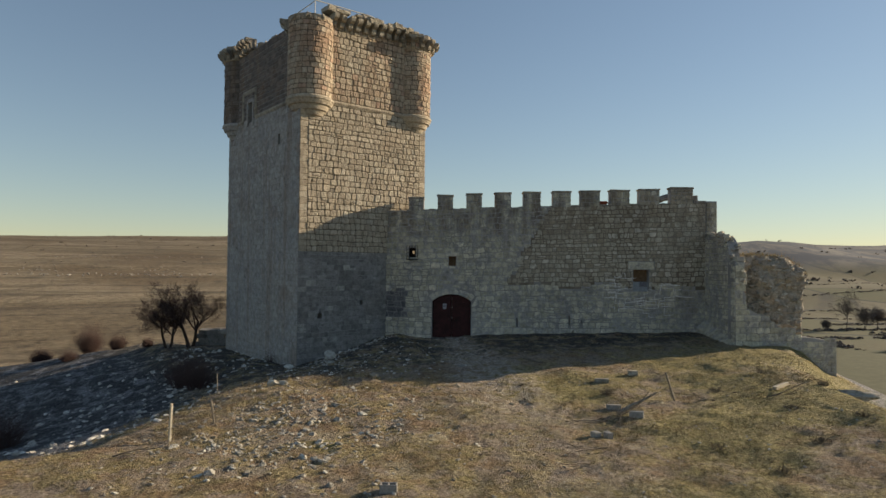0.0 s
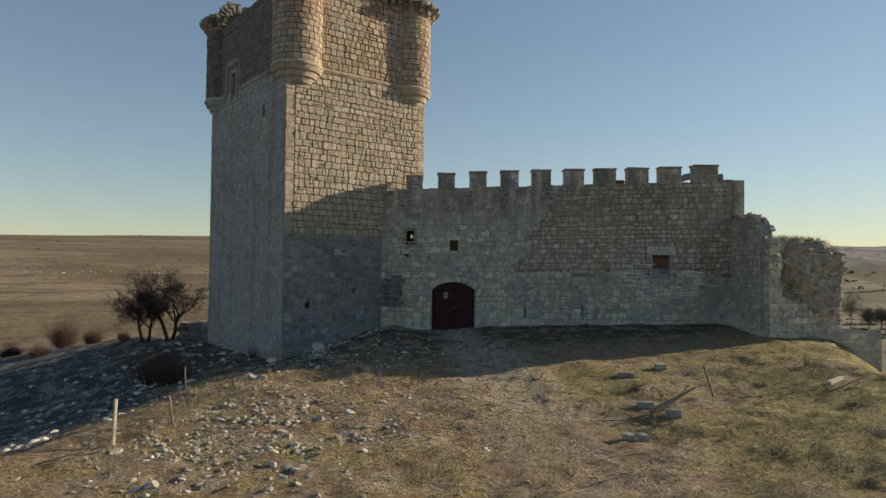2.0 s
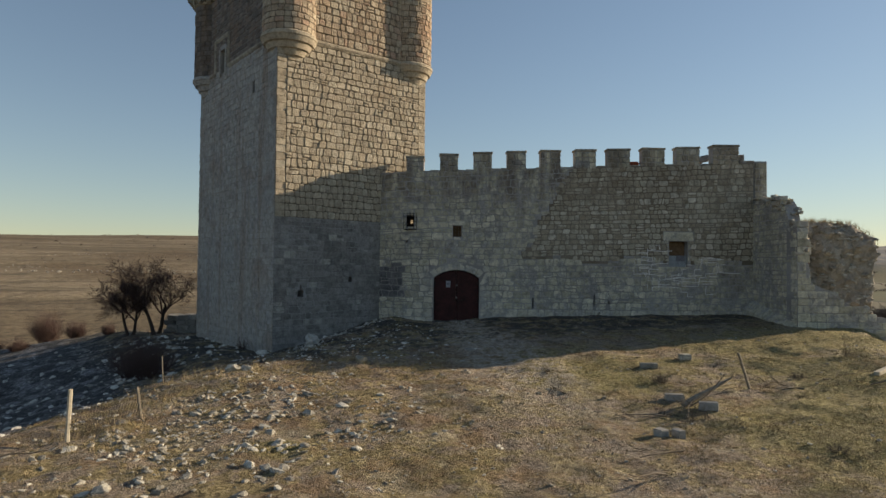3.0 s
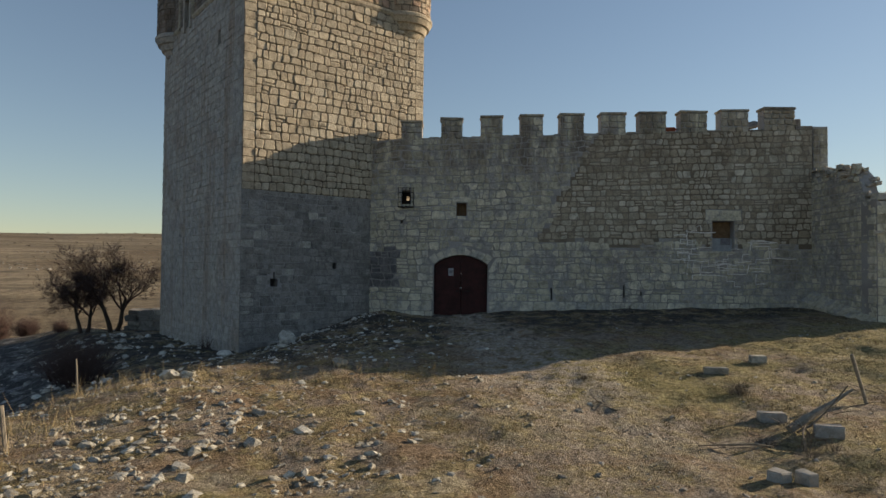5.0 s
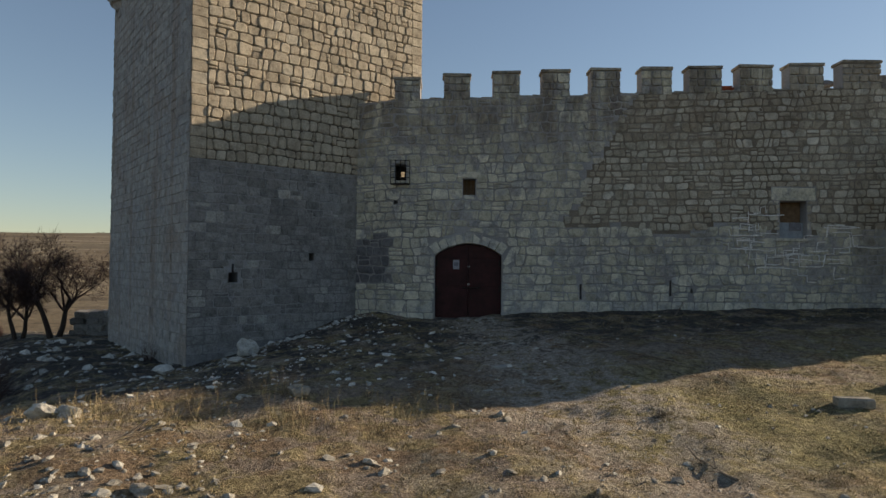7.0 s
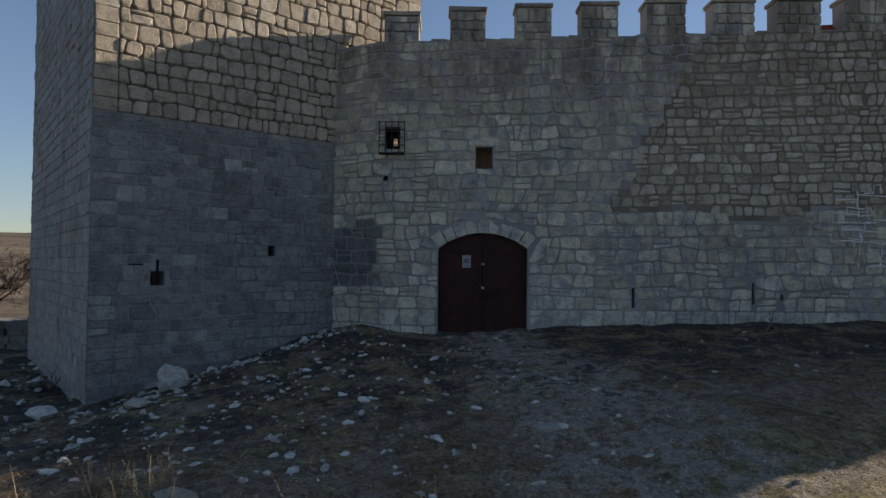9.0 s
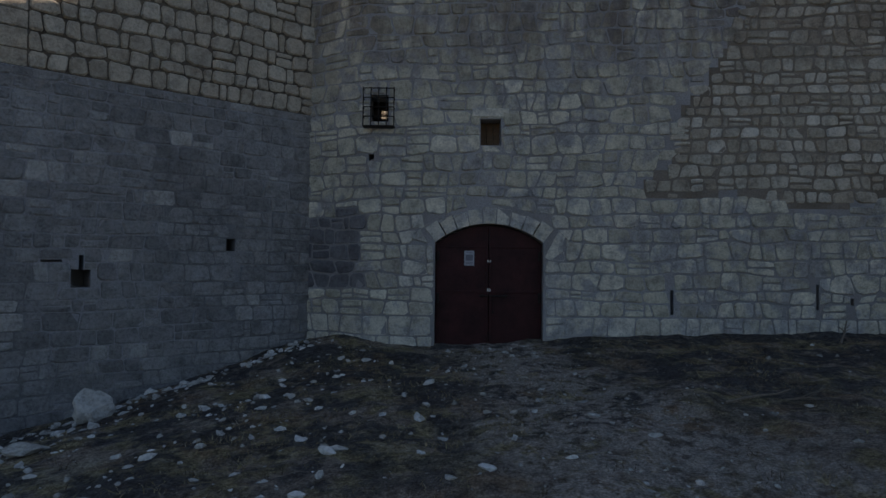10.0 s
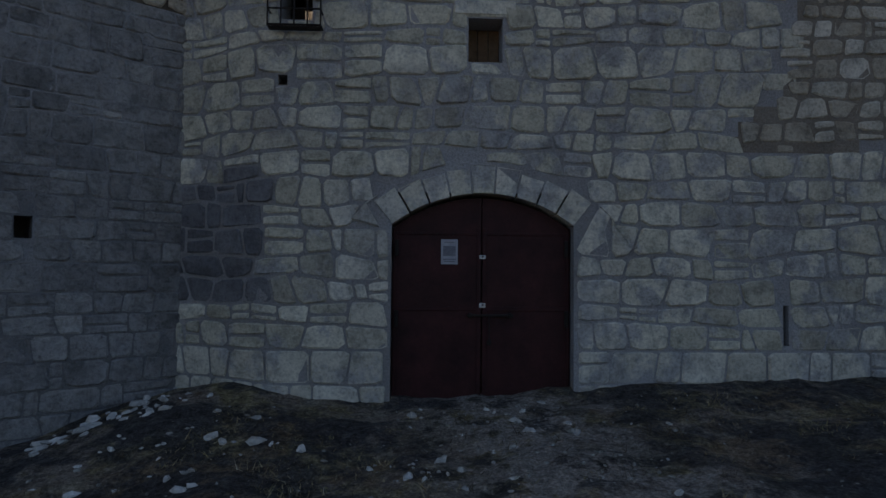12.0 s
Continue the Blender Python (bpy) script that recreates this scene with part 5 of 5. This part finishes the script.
def clump(rng, x, y, s, hgt):
    z = height(x, y)
    for _ in range(7):
        o = len(vs)
        c = Vector((x + rng.gauss(0, s * 0.5), y + rng.gauss(0, s * 0.5), z + hgt * rng.uniform(0.1, 0.6)))
        r = s * rng.uniform(0.25, 0.5)
        pts = [Vector((rng.gauss(0, 1), rng.gauss(0, 1), rng.gauss(0, 0.8))).normalized() * r for _ in range(6)]
        vs.extend([c + p for p in pts])
        fs.extend([(o, o + 1, o + 2), (o, o + 2, o + 3), (o, o + 3, o + 4), (o, o + 4, o + 1), (o + 5, o + 2, o + 1), (o + 5, o + 3, o + 2), (o + 5, o + 4, o + 3), (o + 5, o + 1, o + 4)])


for (x0, y0), (x1, y1), n in (((150, 300), (330, 345), 90), ((190, 385), (420, 400), 90), ((170, 445), (460, 470), 80), ((230, 540), (520, 600), 80), ((150, 205), (260, 232), 70), ((175, 200), (205, 300), 60), ((240, 420), (262, 540), 40), ((300, 640), (700, 760), 80), ((300, 345), (322, 420), 40), ((140, 262), (300, 300), 90), ((210, 345), (400, 372), 90), ((150, 232), (162, 330), 60), ((250, 300), (275, 400), 60), ((330, 430), (600, 480), 90)):
    for i in range(2 * n):
        f = (i + rng.random()) / (2 * n)
        if noise.noise(Vector((f * 9, x0, y0))) > -0.28:
            clump(rng, x0 + (x1 - x0) * f + rng.gauss(0, 2), y0 + (y1 - y0) * f + rng.gauss(0, 2), rng.uniform(0.8, 1.8), rng.uniform(0.6, 1.4))
for i in range(70):
    r, t = rng.uniform(700, 1700), radians(rng.uniform(18, 40))
    clump(rng, r * math.sin(t), r * math.cos(t), rng.uniform(2, 6), 4)
for i in range(110):
    r, t = rng.uniform(200, 800), radians(rng.uniform(-45, -12))
    clump(rng, r * math.sin(t), r * math.cos(t), rng.uniform(0.5, 1.1) * r / 400, 0.8)
for i in range(34):
    t = radians(rng.uniform(-40, -14))
    clump(rng, 900 * math.sin(t), 900 * math.cos(t), rng.uniform(1.2, 2.6), 3)
tagged(from_lists("hedges", vs, fs, M_FARTWIG), "brown leafless hedges and scrub on far fields", "hedge", "", "stuff")

# ---- stones and clutter on the ground ----
rng = random.Random(21)


def rock(name, x, y, sx, sy, sz, label, category="rock", group="", mat=None, sink=0.3, turn=0.0, sub=3):
    bm = rock_bm(rng, sx * 0.95, sy * 0.95, sz * 0.95, sub, 0.4)
    bm.transform(Matrix.Rotation(radians(turn), 4, "Z"))
    ob = finish(bm, name, mat or M_ROCK)
    ob.location = (x, y, height(x, y) + sz * (1 - sink) * 0.75)
    return tagged(ob, label, category, group)


rock("boulder", -5.72, 32.25, 0.29, 0.24, 0.31, "pale rounded boulder at the tower foot", turn=20, mat=M_PALEROCK)
rock("boulder", -7.5, 31.05, 0.32, 0.2, 0.16, "flat pale boulder by the tower corner", turn=10, mat=M_PALEROCK)
rock("pale_rock", -6.55, 24.6, 0.26, 0.2, 0.2, "pale white rock on the mound edge", group="mound rocks")
rock("pale_rock", -6.15, 24.65, 0.2, 0.16, 0.17, "pale white rock on the mound edge", group="mound rocks", turn=50)
rock("pale_rock", -2.75, 25.3, 0.24, 0.16, 0.17, "pale stone among dead weeds", group="mound rocks", turn=-20)
rock("pale_rock", -3.65, 21.75, 0.17, 0.12, 0.08, "pale flat stone on dry grass", turn=-30)
rock("pale_rock", -5.3, 30.0, 0.3, 0.2, 0.09, "pale flat stone in the shade", turn=30)
stub = empty("wall_stub", (-15.3, 42.6, height(-15.3, 42.6)), "stub of ruined masonry beside the keep", "ruin")
for i in range(36):
    k = i // 9
    q = box_bm(rng.uniform(0.58, 0.72), rng.uniform(0.45, 0.55), 0.3, Matrix.Translation(stub.location) @ pose(-0.7 + 0.62 * (i % 3) + 0.2 * (k % 2) + rng.uniform(-0.05, 0.05), -0.5 + 0.45 * (i // 3 % 3), 0.05 + k * 0.28, rng.uniform(-5, 5), rng.uniform(-5, 5), rng.uniform(-8, 8)), 0.05, 1, 0.03, rng)
    into(part("stone", q, M_TOWER_LOW, None), stub)
rock("dark_rock", 14.9, 20.6, 0.8, 0.5, 0.3, "large pale rock on the eastern slope", turn=30)
rock("dark_rock", 14.6, 22.4, 0.9, 0.4, 0.22, "worn rock ledge on the eastern slope", turn=-35)


def block(name, x, y, sx, sy, sz, turn, label, mat, category, group="", tilt=0.0, lift=0.0):
    bm = box_bm(sx * 0.9, sy * 0.9, sz * 0.9, None, min(sx, sy, sz) * 0.12, 2, min(sx, sy, sz) * 0.06, rng)
    ob = finish(bm, name, mat)
    ob.rotation_euler = (0, radians(tilt), radians(turn))
    ob.location = (x, y, height(x, y) + sz * 0.28 + lift)
    return tagged(ob, label, category, group)


block("stone_block", 6.3, 24.9, 0.6, 0.26, 0.17, -12, "squared pale stone block on the grass", M_ROCK, "stone block", "squared blocks")
block("stone_block", 7.85, 26.0, 0.42, 0.26, 0.2, -5, "squared pale stone block on the grass", M_ROCK, "stone block", "squared blocks")
block("stone_block", 4.62, 18.95, 0.24, 0.28, 0.2, 25, "cut concrete block beside dead branches", M_CONCRETE, "stone block", "squared blocks")
block("stone_block", 4.98, 18.9, 0.2, 0.28, 0.24, 20, "cut concrete block beside dead branches", M_CONCRETE, "stone block", "squared blocks")
block("stone_block", 6.35, 20.6, 0.5, 0.26, 0.24, -20, "cut concrete block beside dead branches", M_CONCRETE, "stone block", "squared blocks")
block("stone_block", 5.85, 21.5, 0.5, 0.28, 0.22, -8, "cut concrete block beside dead branches", M_CONCRETE, "stone block", "squared blocks")
block("plank", 12.5, 23.3, 1.15, 0.16, 0.12, 38, "short pale wooden plank lying on the grass", M_PALEWOOD, "plank", "", -4, 0.03)
# hollow concrete block
hb = empty("hollow_block", (-1.2, 14.6, height(-1.2, 14.6)), "grey hollow concrete block on dry grass", "concrete block")
for dx, dy, sx, sy in ((0, -0.09, 0.4, 0.035), (0, 0.09, 0.4, 0.035), (-0.18, 0, 0.04, 0.15), (0.18, 0, 0.04, 0.15), (0, 0, 0.035, 0.15)):
    into(part("web", box_bm(sx, sy, 0.2, Matrix.Translation(hb.location) @ pose(dx, dy, 0.09), 0.006), M_CONCRETE, None), hb)
# round cover set in the path
cover = empty("round_cover", (0.85, 27.75, height(0.85, 27.75)), "small round grey metal cover set in the path", "cover")
lathe("plate", cover.location, [(0.17, cover.location.z - 0.05), (0.17, cover.location.z + 0.02), (0.15, cover.location.z + 0.03), (0.02, cover.location.z + 0.03)], M_CONCRETE, cover, "", 24)
for t in range(4):
    into(part("lug", box_bm(0.05, 0.02, 0.012, pose(0.85 + 0.07 * math.cos(t * 1.57), 27.75 + 0.07 * math.sin(t * 1.57), cover.location.z + 0.034, 0, 0, t * 90), 0.004), M_CONCRETE, None), cover)

# wire fence on the mound edge
fence = empty("wire_fence", (-7.6, 18.3, height(-7.6, 18.3)), "sagging chain-link fence on wooden posts", "fence")
FP = [Vector((-7.72, 18.0, height(-7.72, 18.0))), Vector((-7.1, 19.9, height(-7.1, 19.9)))]
for p, q, r in ((FP[0] + Vector((0, 0, -0.2)), FP[0] + Vector((0.02, 0.05, 1.05)), 0.045), (FP[1] + Vector((0, 0, -0.2)), FP[1] + Vector((-0.18, 0.1, 0.72)), 0.035)):
    into(from_lists("post", *bar(p, q, r), M_PALEWOOD if r > 0.04 else M_WOOD), fence)
vs, fs = [], []
for i in range(26):
    for s in (1, -1):
        for k in range(11):
            pts = []
            for e in (0, 1):
                f = (i + s * e * 0.5 + (0 if s > 0 else 0.5)) / 26
                g = (k + e) / 11
                base = FP[0].lerp(FP[1], f)
                sag = 0.16 * math.sin(math.pi * f) * g
                pts.append(base + Vector((0.05 * math.sin(g * 4 + f * 5), 0, 0.02 + g * (0.78 - 0.15 * f) - sag)))
            tube(vs, fs, pts, [0.0032, 0.0032], 3)
tagged(into(from_lists("wire_mesh", vs, fs, M_IRON, None, "rusty diamond wire mesh"), fence), "", "", "", "stuff")
stake = tagged(from_lists("wooden_stake", *bar((8.3, 22.5, height(8.3, 22.5) - 0.1), (7.95, 22.45, height(8.3, 22.5) + 0.98), 0.035), M_WOOD), "leaning weathered wooden stake in the grass", "stake")
stake2 = tagged(from_lists("wooden_stake", *bar((-8.7, 24.6, height(-8.7, 24.6) - 0.1), (-8.75, 24.6, height(-8.7, 24.6) + 0.8), 0.02), M_WOOD), "thin dry stake at the mound edge", "stake")
# dead branches
for x, y, l, t, up in ((5.9, 20.75, 1.3, 15, 0.35), (6.0, 21.0, 1.2, 28, 0.4), (5.6, 20.0, 0.9, 80, 0.3), (5.2, 20.3, 1.3, 190, 0.02), (6.2, 20.4, 0.9, 130, 0.2), (4.7, 17.9, 1.1, 200, 0.1), (3.9, 16.6, 1.3, 215, 0.08), (10.6, 23.0, 1.8, 20, 0.1), (9.6, 22.2, 1.4, 160, 0.12), (11.4, 22.2, 1.6, 10, 0.08), (5.2, 29.6, 1.1, 30, 0.06), (6.2, 28.2, 1.5, -20, 0.06), (4.4, 27.6, 1.2, 140, 0.06), (6.8, 34.0, 0.7, 50, 0.5), (-4.6, 22.7, 0.8, 45, 0.2), (3.2, 22.3, 0.7, 120, 0.15), (-8.6, 16.6, 1.2, 20, 0.2), (3.0, 30.2, 1.1, 5, 0.04)):
    br = empty("dead_branch", (x, y, height(x, y)), "grey dead branch lying on the ground", "branch", "fallen branches")
    d = Vector((math.cos(radians(t)), math.sin(radians(t)), up)).normalized()
    vs, fs = [], []
    grow(rng, vs, fs, Vector((x, y, height(x, y) + 0.03)), d, l, 0.022, 0, (0.3, 0.8), 0.0, 6, (2, 4))
    into(from_lists("stem", vs, fs, M_TWIG_PALE), br)
    for _ in range(5):
        vs, fs = [], []
        nd = (d + Vector((rng.uniform(-0.8, 0.8), rng.uniform(-0.8, 0.8), rng.uniform(0, 0.35)))).normalized()
        grow(rng, vs, fs, Vector((x, y, height(x, y) + 0.03)) + d * l * rng.uniform(0.25, 0.9), nd, l * rng.uniform(0.2, 0.45), 0.009, 0, (0.3, 0.8), 0.0, 4, (1, 2))
        into(from_lists("twig", vs, fs, M_TWIG_PALE), br)
vs, fs = [], []
lz = height(5.9, 20.9)
tube(vs, fs, [Vector((5.8, 20.8, lz + 0.02)), Vector((6.2, 20.95, lz + 0.2)), Vector((6.7, 21.15, lz + 0.38)), Vector((7.25, 21.35, lz + 0.62))], [0.075, 0.07, 0.05, 0.02], 7)
tagged(from_lists("leaning_log", vs, fs, M_WOOD), "grey leaning broken log over concrete blocks", "log")


def scatter(name, count, spot, size, mat, label, category):
    """Many small stones joined into one mesh."""
    vs, fs = [], []
    protos = []
    for _ in range(10):
        bm = rock_bm(rng, 1, rng.uniform(0.5, 0.9), rng.uniform(0.28, 0.65), 1, 0.5)
        protos.append(([v.co.copy() for v in bm.verts], [tuple(v.index for v in f.verts) for f in bm.faces]))
        bm.free()
    for _ in range(count):
        x, y = spot()
        s = size() * (1.0 if y > 14 else 0.8)
        pv, pf = rng.choice(protos)
        m = pose(x, y, height(x, y) - s * 0.02, rng.uniform(-25, 25), rng.uniform(-25, 25), rng.uniform(0, 360))
        o = len(vs)
        vs += [m @ (v * s) for v in pv]
        fs += [tuple(i + o for i in q) for q in pf]
    tagged(from_lists(name, vs, fs, mat), label, category, "", "stuff")


def mound_spot():
    while True:
        x, y = rng.gauss(-4.5, 2.6), rng.gauss(19.6, 3.0)
        if y < 25.5 and x > -8.6 and noise.noise(Vector((x * 0.7, y * 0.7, 4))) > -0.25:
            return x, y


def shade_spot():
    while True:
        x, y = rng.uniform(-8, 2), rng.uniform(26, 34.9)
        if (x + 7.42) * 0.624 - (y - 32.25) * 0.7815 > 0.1 and rng.random() < 0.35 + 0.65 * (x < -1.5):
            return x, y


def foot_spot():
    a = rng.random()
    return (-7.4 + 4.2 * a + rng.gauss(0.25, 0.15), 32.0 + 3.2 * a - abs(rng.gauss(0.22, 0.2)))


def hill_spot():
    return rng.uniform(-9, 15), rng.uniform(10, 34.5)


def ditch_spot():
    return -9 - abs(rng.gauss(5, 5)), rng.uniform(20, 40)


def path_spot():
    y = rng.uniform(14, 34.8)
    return 0.65 - 0.15 * (y - 35) + rng.gauss(0, 0.9), y


scatter("mound_stones", 1500, mound_spot, lambda: 0.025 + 0.11 * rng.random() ** 2.6, M_ROCK, "pale loose stones strewn over the mound", "stones")
def slab_spot():
    while True:
        x, y = rng.gauss(-4.8, 1.7), rng.gauss(18.4, 1.9)
        if x > -7.6 and y > 14:
            return x, y


scatter("mound_slabs", 110, slab_spot, lambda: 0.07 + 0.14 * rng.random() ** 2.4, M_ROCK, "pale angular slabs heaped on the mound", "stones")
scatter("shade_stones", 620, shade_spot, lambda: 0.022 + 0.11 * rng.random() ** 2.2, M_PALEROCK, "pale stones lying in the shade of the wall", "stones")
scatter("foot_stones", 130, foot_spot, lambda: 0.04 + 0.1 * rng.random() ** 2, M_PALEROCK, "pale stones heaped along the tower foot", "stones")
scatter("hill_stones", 2600, hill_spot, lambda: 0.012 + 0.07 * rng.random() ** 3.5, M_ROCK, "small stones strewn over the hilltop", "stones")
scatter("ditch_stones", 700, ditch_spot, lambda: 0.05 + 0.2 * rng.random() ** 2.5, M_PALEROCK, "grey rubble strewn down the shaded slope", "rubble")
scatter("path_gravel", 2600, path_spot, lambda: 0.01 + 0.022 * rng.random() ** 2, M_ROCK, "fine pale gravel on the trodden path", "gravel")

# dry grass
vs, fs = [], []


def blade(x, y, z, h, w, lean, vs=vs, fs=fs):
    t = rng.uniform(0, 6.28)
    c, s = math.cos(t), math.sin(t)
    o = len(vs)
    lx, ly = rng.gauss(0, lean) * h, rng.gauss(0, lean) * h
    vs.extend([(x - c * w, y - s * w, z - 0.01), (x + c * w, y + s * w, z - 0.01), (x + lx, y + ly, z + h)])
    fs.append((o, o + 1, o + 2))


placed = 0
while placed < 15000:
    x, y = rng.uniform(-12, 17), rng.uniform(9, 34.6)
    if rng.random() > (1.0 if y < 26 else 0.4):
        continue
    if noise.noise(Vector((x * 0.55, y * 0.55, 11))) + 0.5 * noise.noise(Vector((x * 1.9, y * 1.9, 3))) < 0.02:
        continue
    if abs(x - 0.65 + 0.15 * (y - 35)) < 0.9 and rng.random() < 0.85:
        continue
    if y > 31.5 and x < -2.5:
        continue
    z = height(x, y)
    h = rng.uniform(0.018, 0.06) * (1.8 if rng.random() < 0.06 else 1)
    for _ in range(rng.randint(7, 15)):
        dx, dy = rng.gauss(0, 0.07), rng.gauss(0, 0.07)
        blade(x + dx, y + dy, z, h * rng.uniform(0.5, 1.2), rng.uniform(0.003, 0.007), 1.2)
    placed += 1
for _ in range(240):
    x = rng.choice((rng.gauss(-7.0, 0.7), rng.gauss(-2.5, 1.5)))
    y = rng.gauss(24.6, 0.6) if x > -6.2 else rng.uniform(17.0, 25.5)
    z = height(x, y)
    for _ in range(5):
        blade(x + rng.gauss(0, 0.06), y + rng.gauss(0, 0.06), z, rng.uniform(0.15, 0.5), 0.004, 0.3)
tagged(from_lists("dry_grass", vs, fs, M_GRASS), "short dry yellow-brown grass on the hilltop", "grass", "", "stuff")

# dead plants, darker and matted
dv, df = [], []
for _ in range(3400):
    x, y = rng.uniform(-11, 16), rng.uniform(9, 34.4)
    if noise.noise(Vector((x * 0.8, y * 0.8, 21))) < -0.1:
        continue
    z = height(x, y)
    r = rng.uniform(0.03, 0.11)
    for _ in range(14):
        blade(x + rng.gauss(0, r), y + rng.gauss(0, r), z, rng.uniform(0.02, 0.09), rng.uniform(0.003, 0.006), 1.0, dv, df)
tagged(from_lists("dead_plants", dv, df, M_DEAD), "dark matted dead plants among the grass", "dead plants", "", "stuff")
# pale boundary stones on the far fields
vs, fs = [], []
for r0, n in ((236, 120), (262, 170), (330, 90)):
    for _ in range(n):
        t, r = radians(rng.uniform(-42, -14)), r0 + rng.gauss(0, 3)
        x, y = r * math.sin(t), r * math.cos(t)
        bm = rock_bm(rng, rng.uniform(0.2, 0.6), rng.uniform(0.2, 0.5), rng.uniform(0.15, 0.35), 1)
        o, z = len(vs), height(x, y)
        vs += [(v.co.x + x, v.co.y + y, v.co.z + z + 0.1) for v in bm.verts]
        fs += [tuple(v.index + o for v in f.verts) for f in bm.faces]
        bm.free()
tagged(from_lists("field_stones", vs, fs, M_RUBBLE), "rows of pale stones along the field edges", "stones", "", "stuff")

# ---- stones of the walls ----
rng = random.Random(31)
lay(rng, CURTAIN_STONES, wall_place, (0.008, 0.03), 0.016, curtain_mat, curtain, near=lambda s: math.hypot(s[0][0] - AX, (s[0][1] - 1.6) * 1.3), rest_label="courses of pale limestone rubble")
lay(rng, RETURN_STONES, ret_place, (0.012, 0.035), 0.02, lambda a, b: M_CURTAIN, ret, near=lambda s: abs(s[0][1] - 1.5), limit=200)
lay(rng, WING_STONES, wing_place, (0.01, 0.025), 0.02, lambda a, b: M_CURTAIN, wing, near=lambda s: abs(s[0][1]), limit=200)
low_near = lambda s: math.hypot(s[0][0] - 2.5, s[0][1] - 1.4)
low_mat = lambda a, b: M_TOWER_LOW
clear = lambda stones, z: [s for s in stones if not (s[0][1] > z and (s[0][0] < 0.9 or s[0][0] > TW - 0.9))]
lay(rng, RIGHT_LOW, right_place, (0.008, 0.022), 0.016, low_mat, tower, near=low_near, rest_label="smooth grey ashlar courses")
rough_mat = lambda a, b: M_TOWER_ROUGH
lay(rng, RIGHT_MID, right_place, (0.02, 0.055), 0.024, rough_mat, tower, rest_label="rough sunlit tower masonry", back=0.05)
lay(rng, QUOINS, right_place, (0.012, 0.03), 0.016, rough_mat, tower, name="quoin", near=lambda s: s[0][1], limit=60, rest_label="dressed corner stones")
lay(rng, clear(RIGHT_TOP, 0), right_place, (0.02, 0.055), 0.024, lambda a, b: M_TOWER_TOP if noise.noise(Vector((a * 0.5, b * 0.4, 2))) > -0.25 else M_TOWER_ROUGH, tower, rest_label="reddish upper tower masonry", back=0.05)
lay(rng, LEFT_ALL, left_place, (0.008, 0.024), 0.016, lambda a, b: M_TOWER_SIDE, tower, rest_label="smooth shaded ashlar courses")
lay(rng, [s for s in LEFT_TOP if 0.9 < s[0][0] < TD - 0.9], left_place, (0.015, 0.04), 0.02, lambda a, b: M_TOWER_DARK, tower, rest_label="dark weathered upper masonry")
for k, c, z0, z1 in TURRETS:
    turn = lambda a, b, d, c=c: Vector((c.x + (TR + d) * math.cos(a / TR), c.y + (TR + d) * math.sin(a / TR), b))
    start = {0: 150, 1: 190, 2: 110}[k]
    span = {0: 240, 1: 230, 2: 240}[k]
    ss = layout(rng, radians(span) * TR, z1 - z0, (0.24, 0.33), (0.26, 0.42), 0.03, 0.01, (0.03, 0.14), 0.03, radians(start) * TR, z0)
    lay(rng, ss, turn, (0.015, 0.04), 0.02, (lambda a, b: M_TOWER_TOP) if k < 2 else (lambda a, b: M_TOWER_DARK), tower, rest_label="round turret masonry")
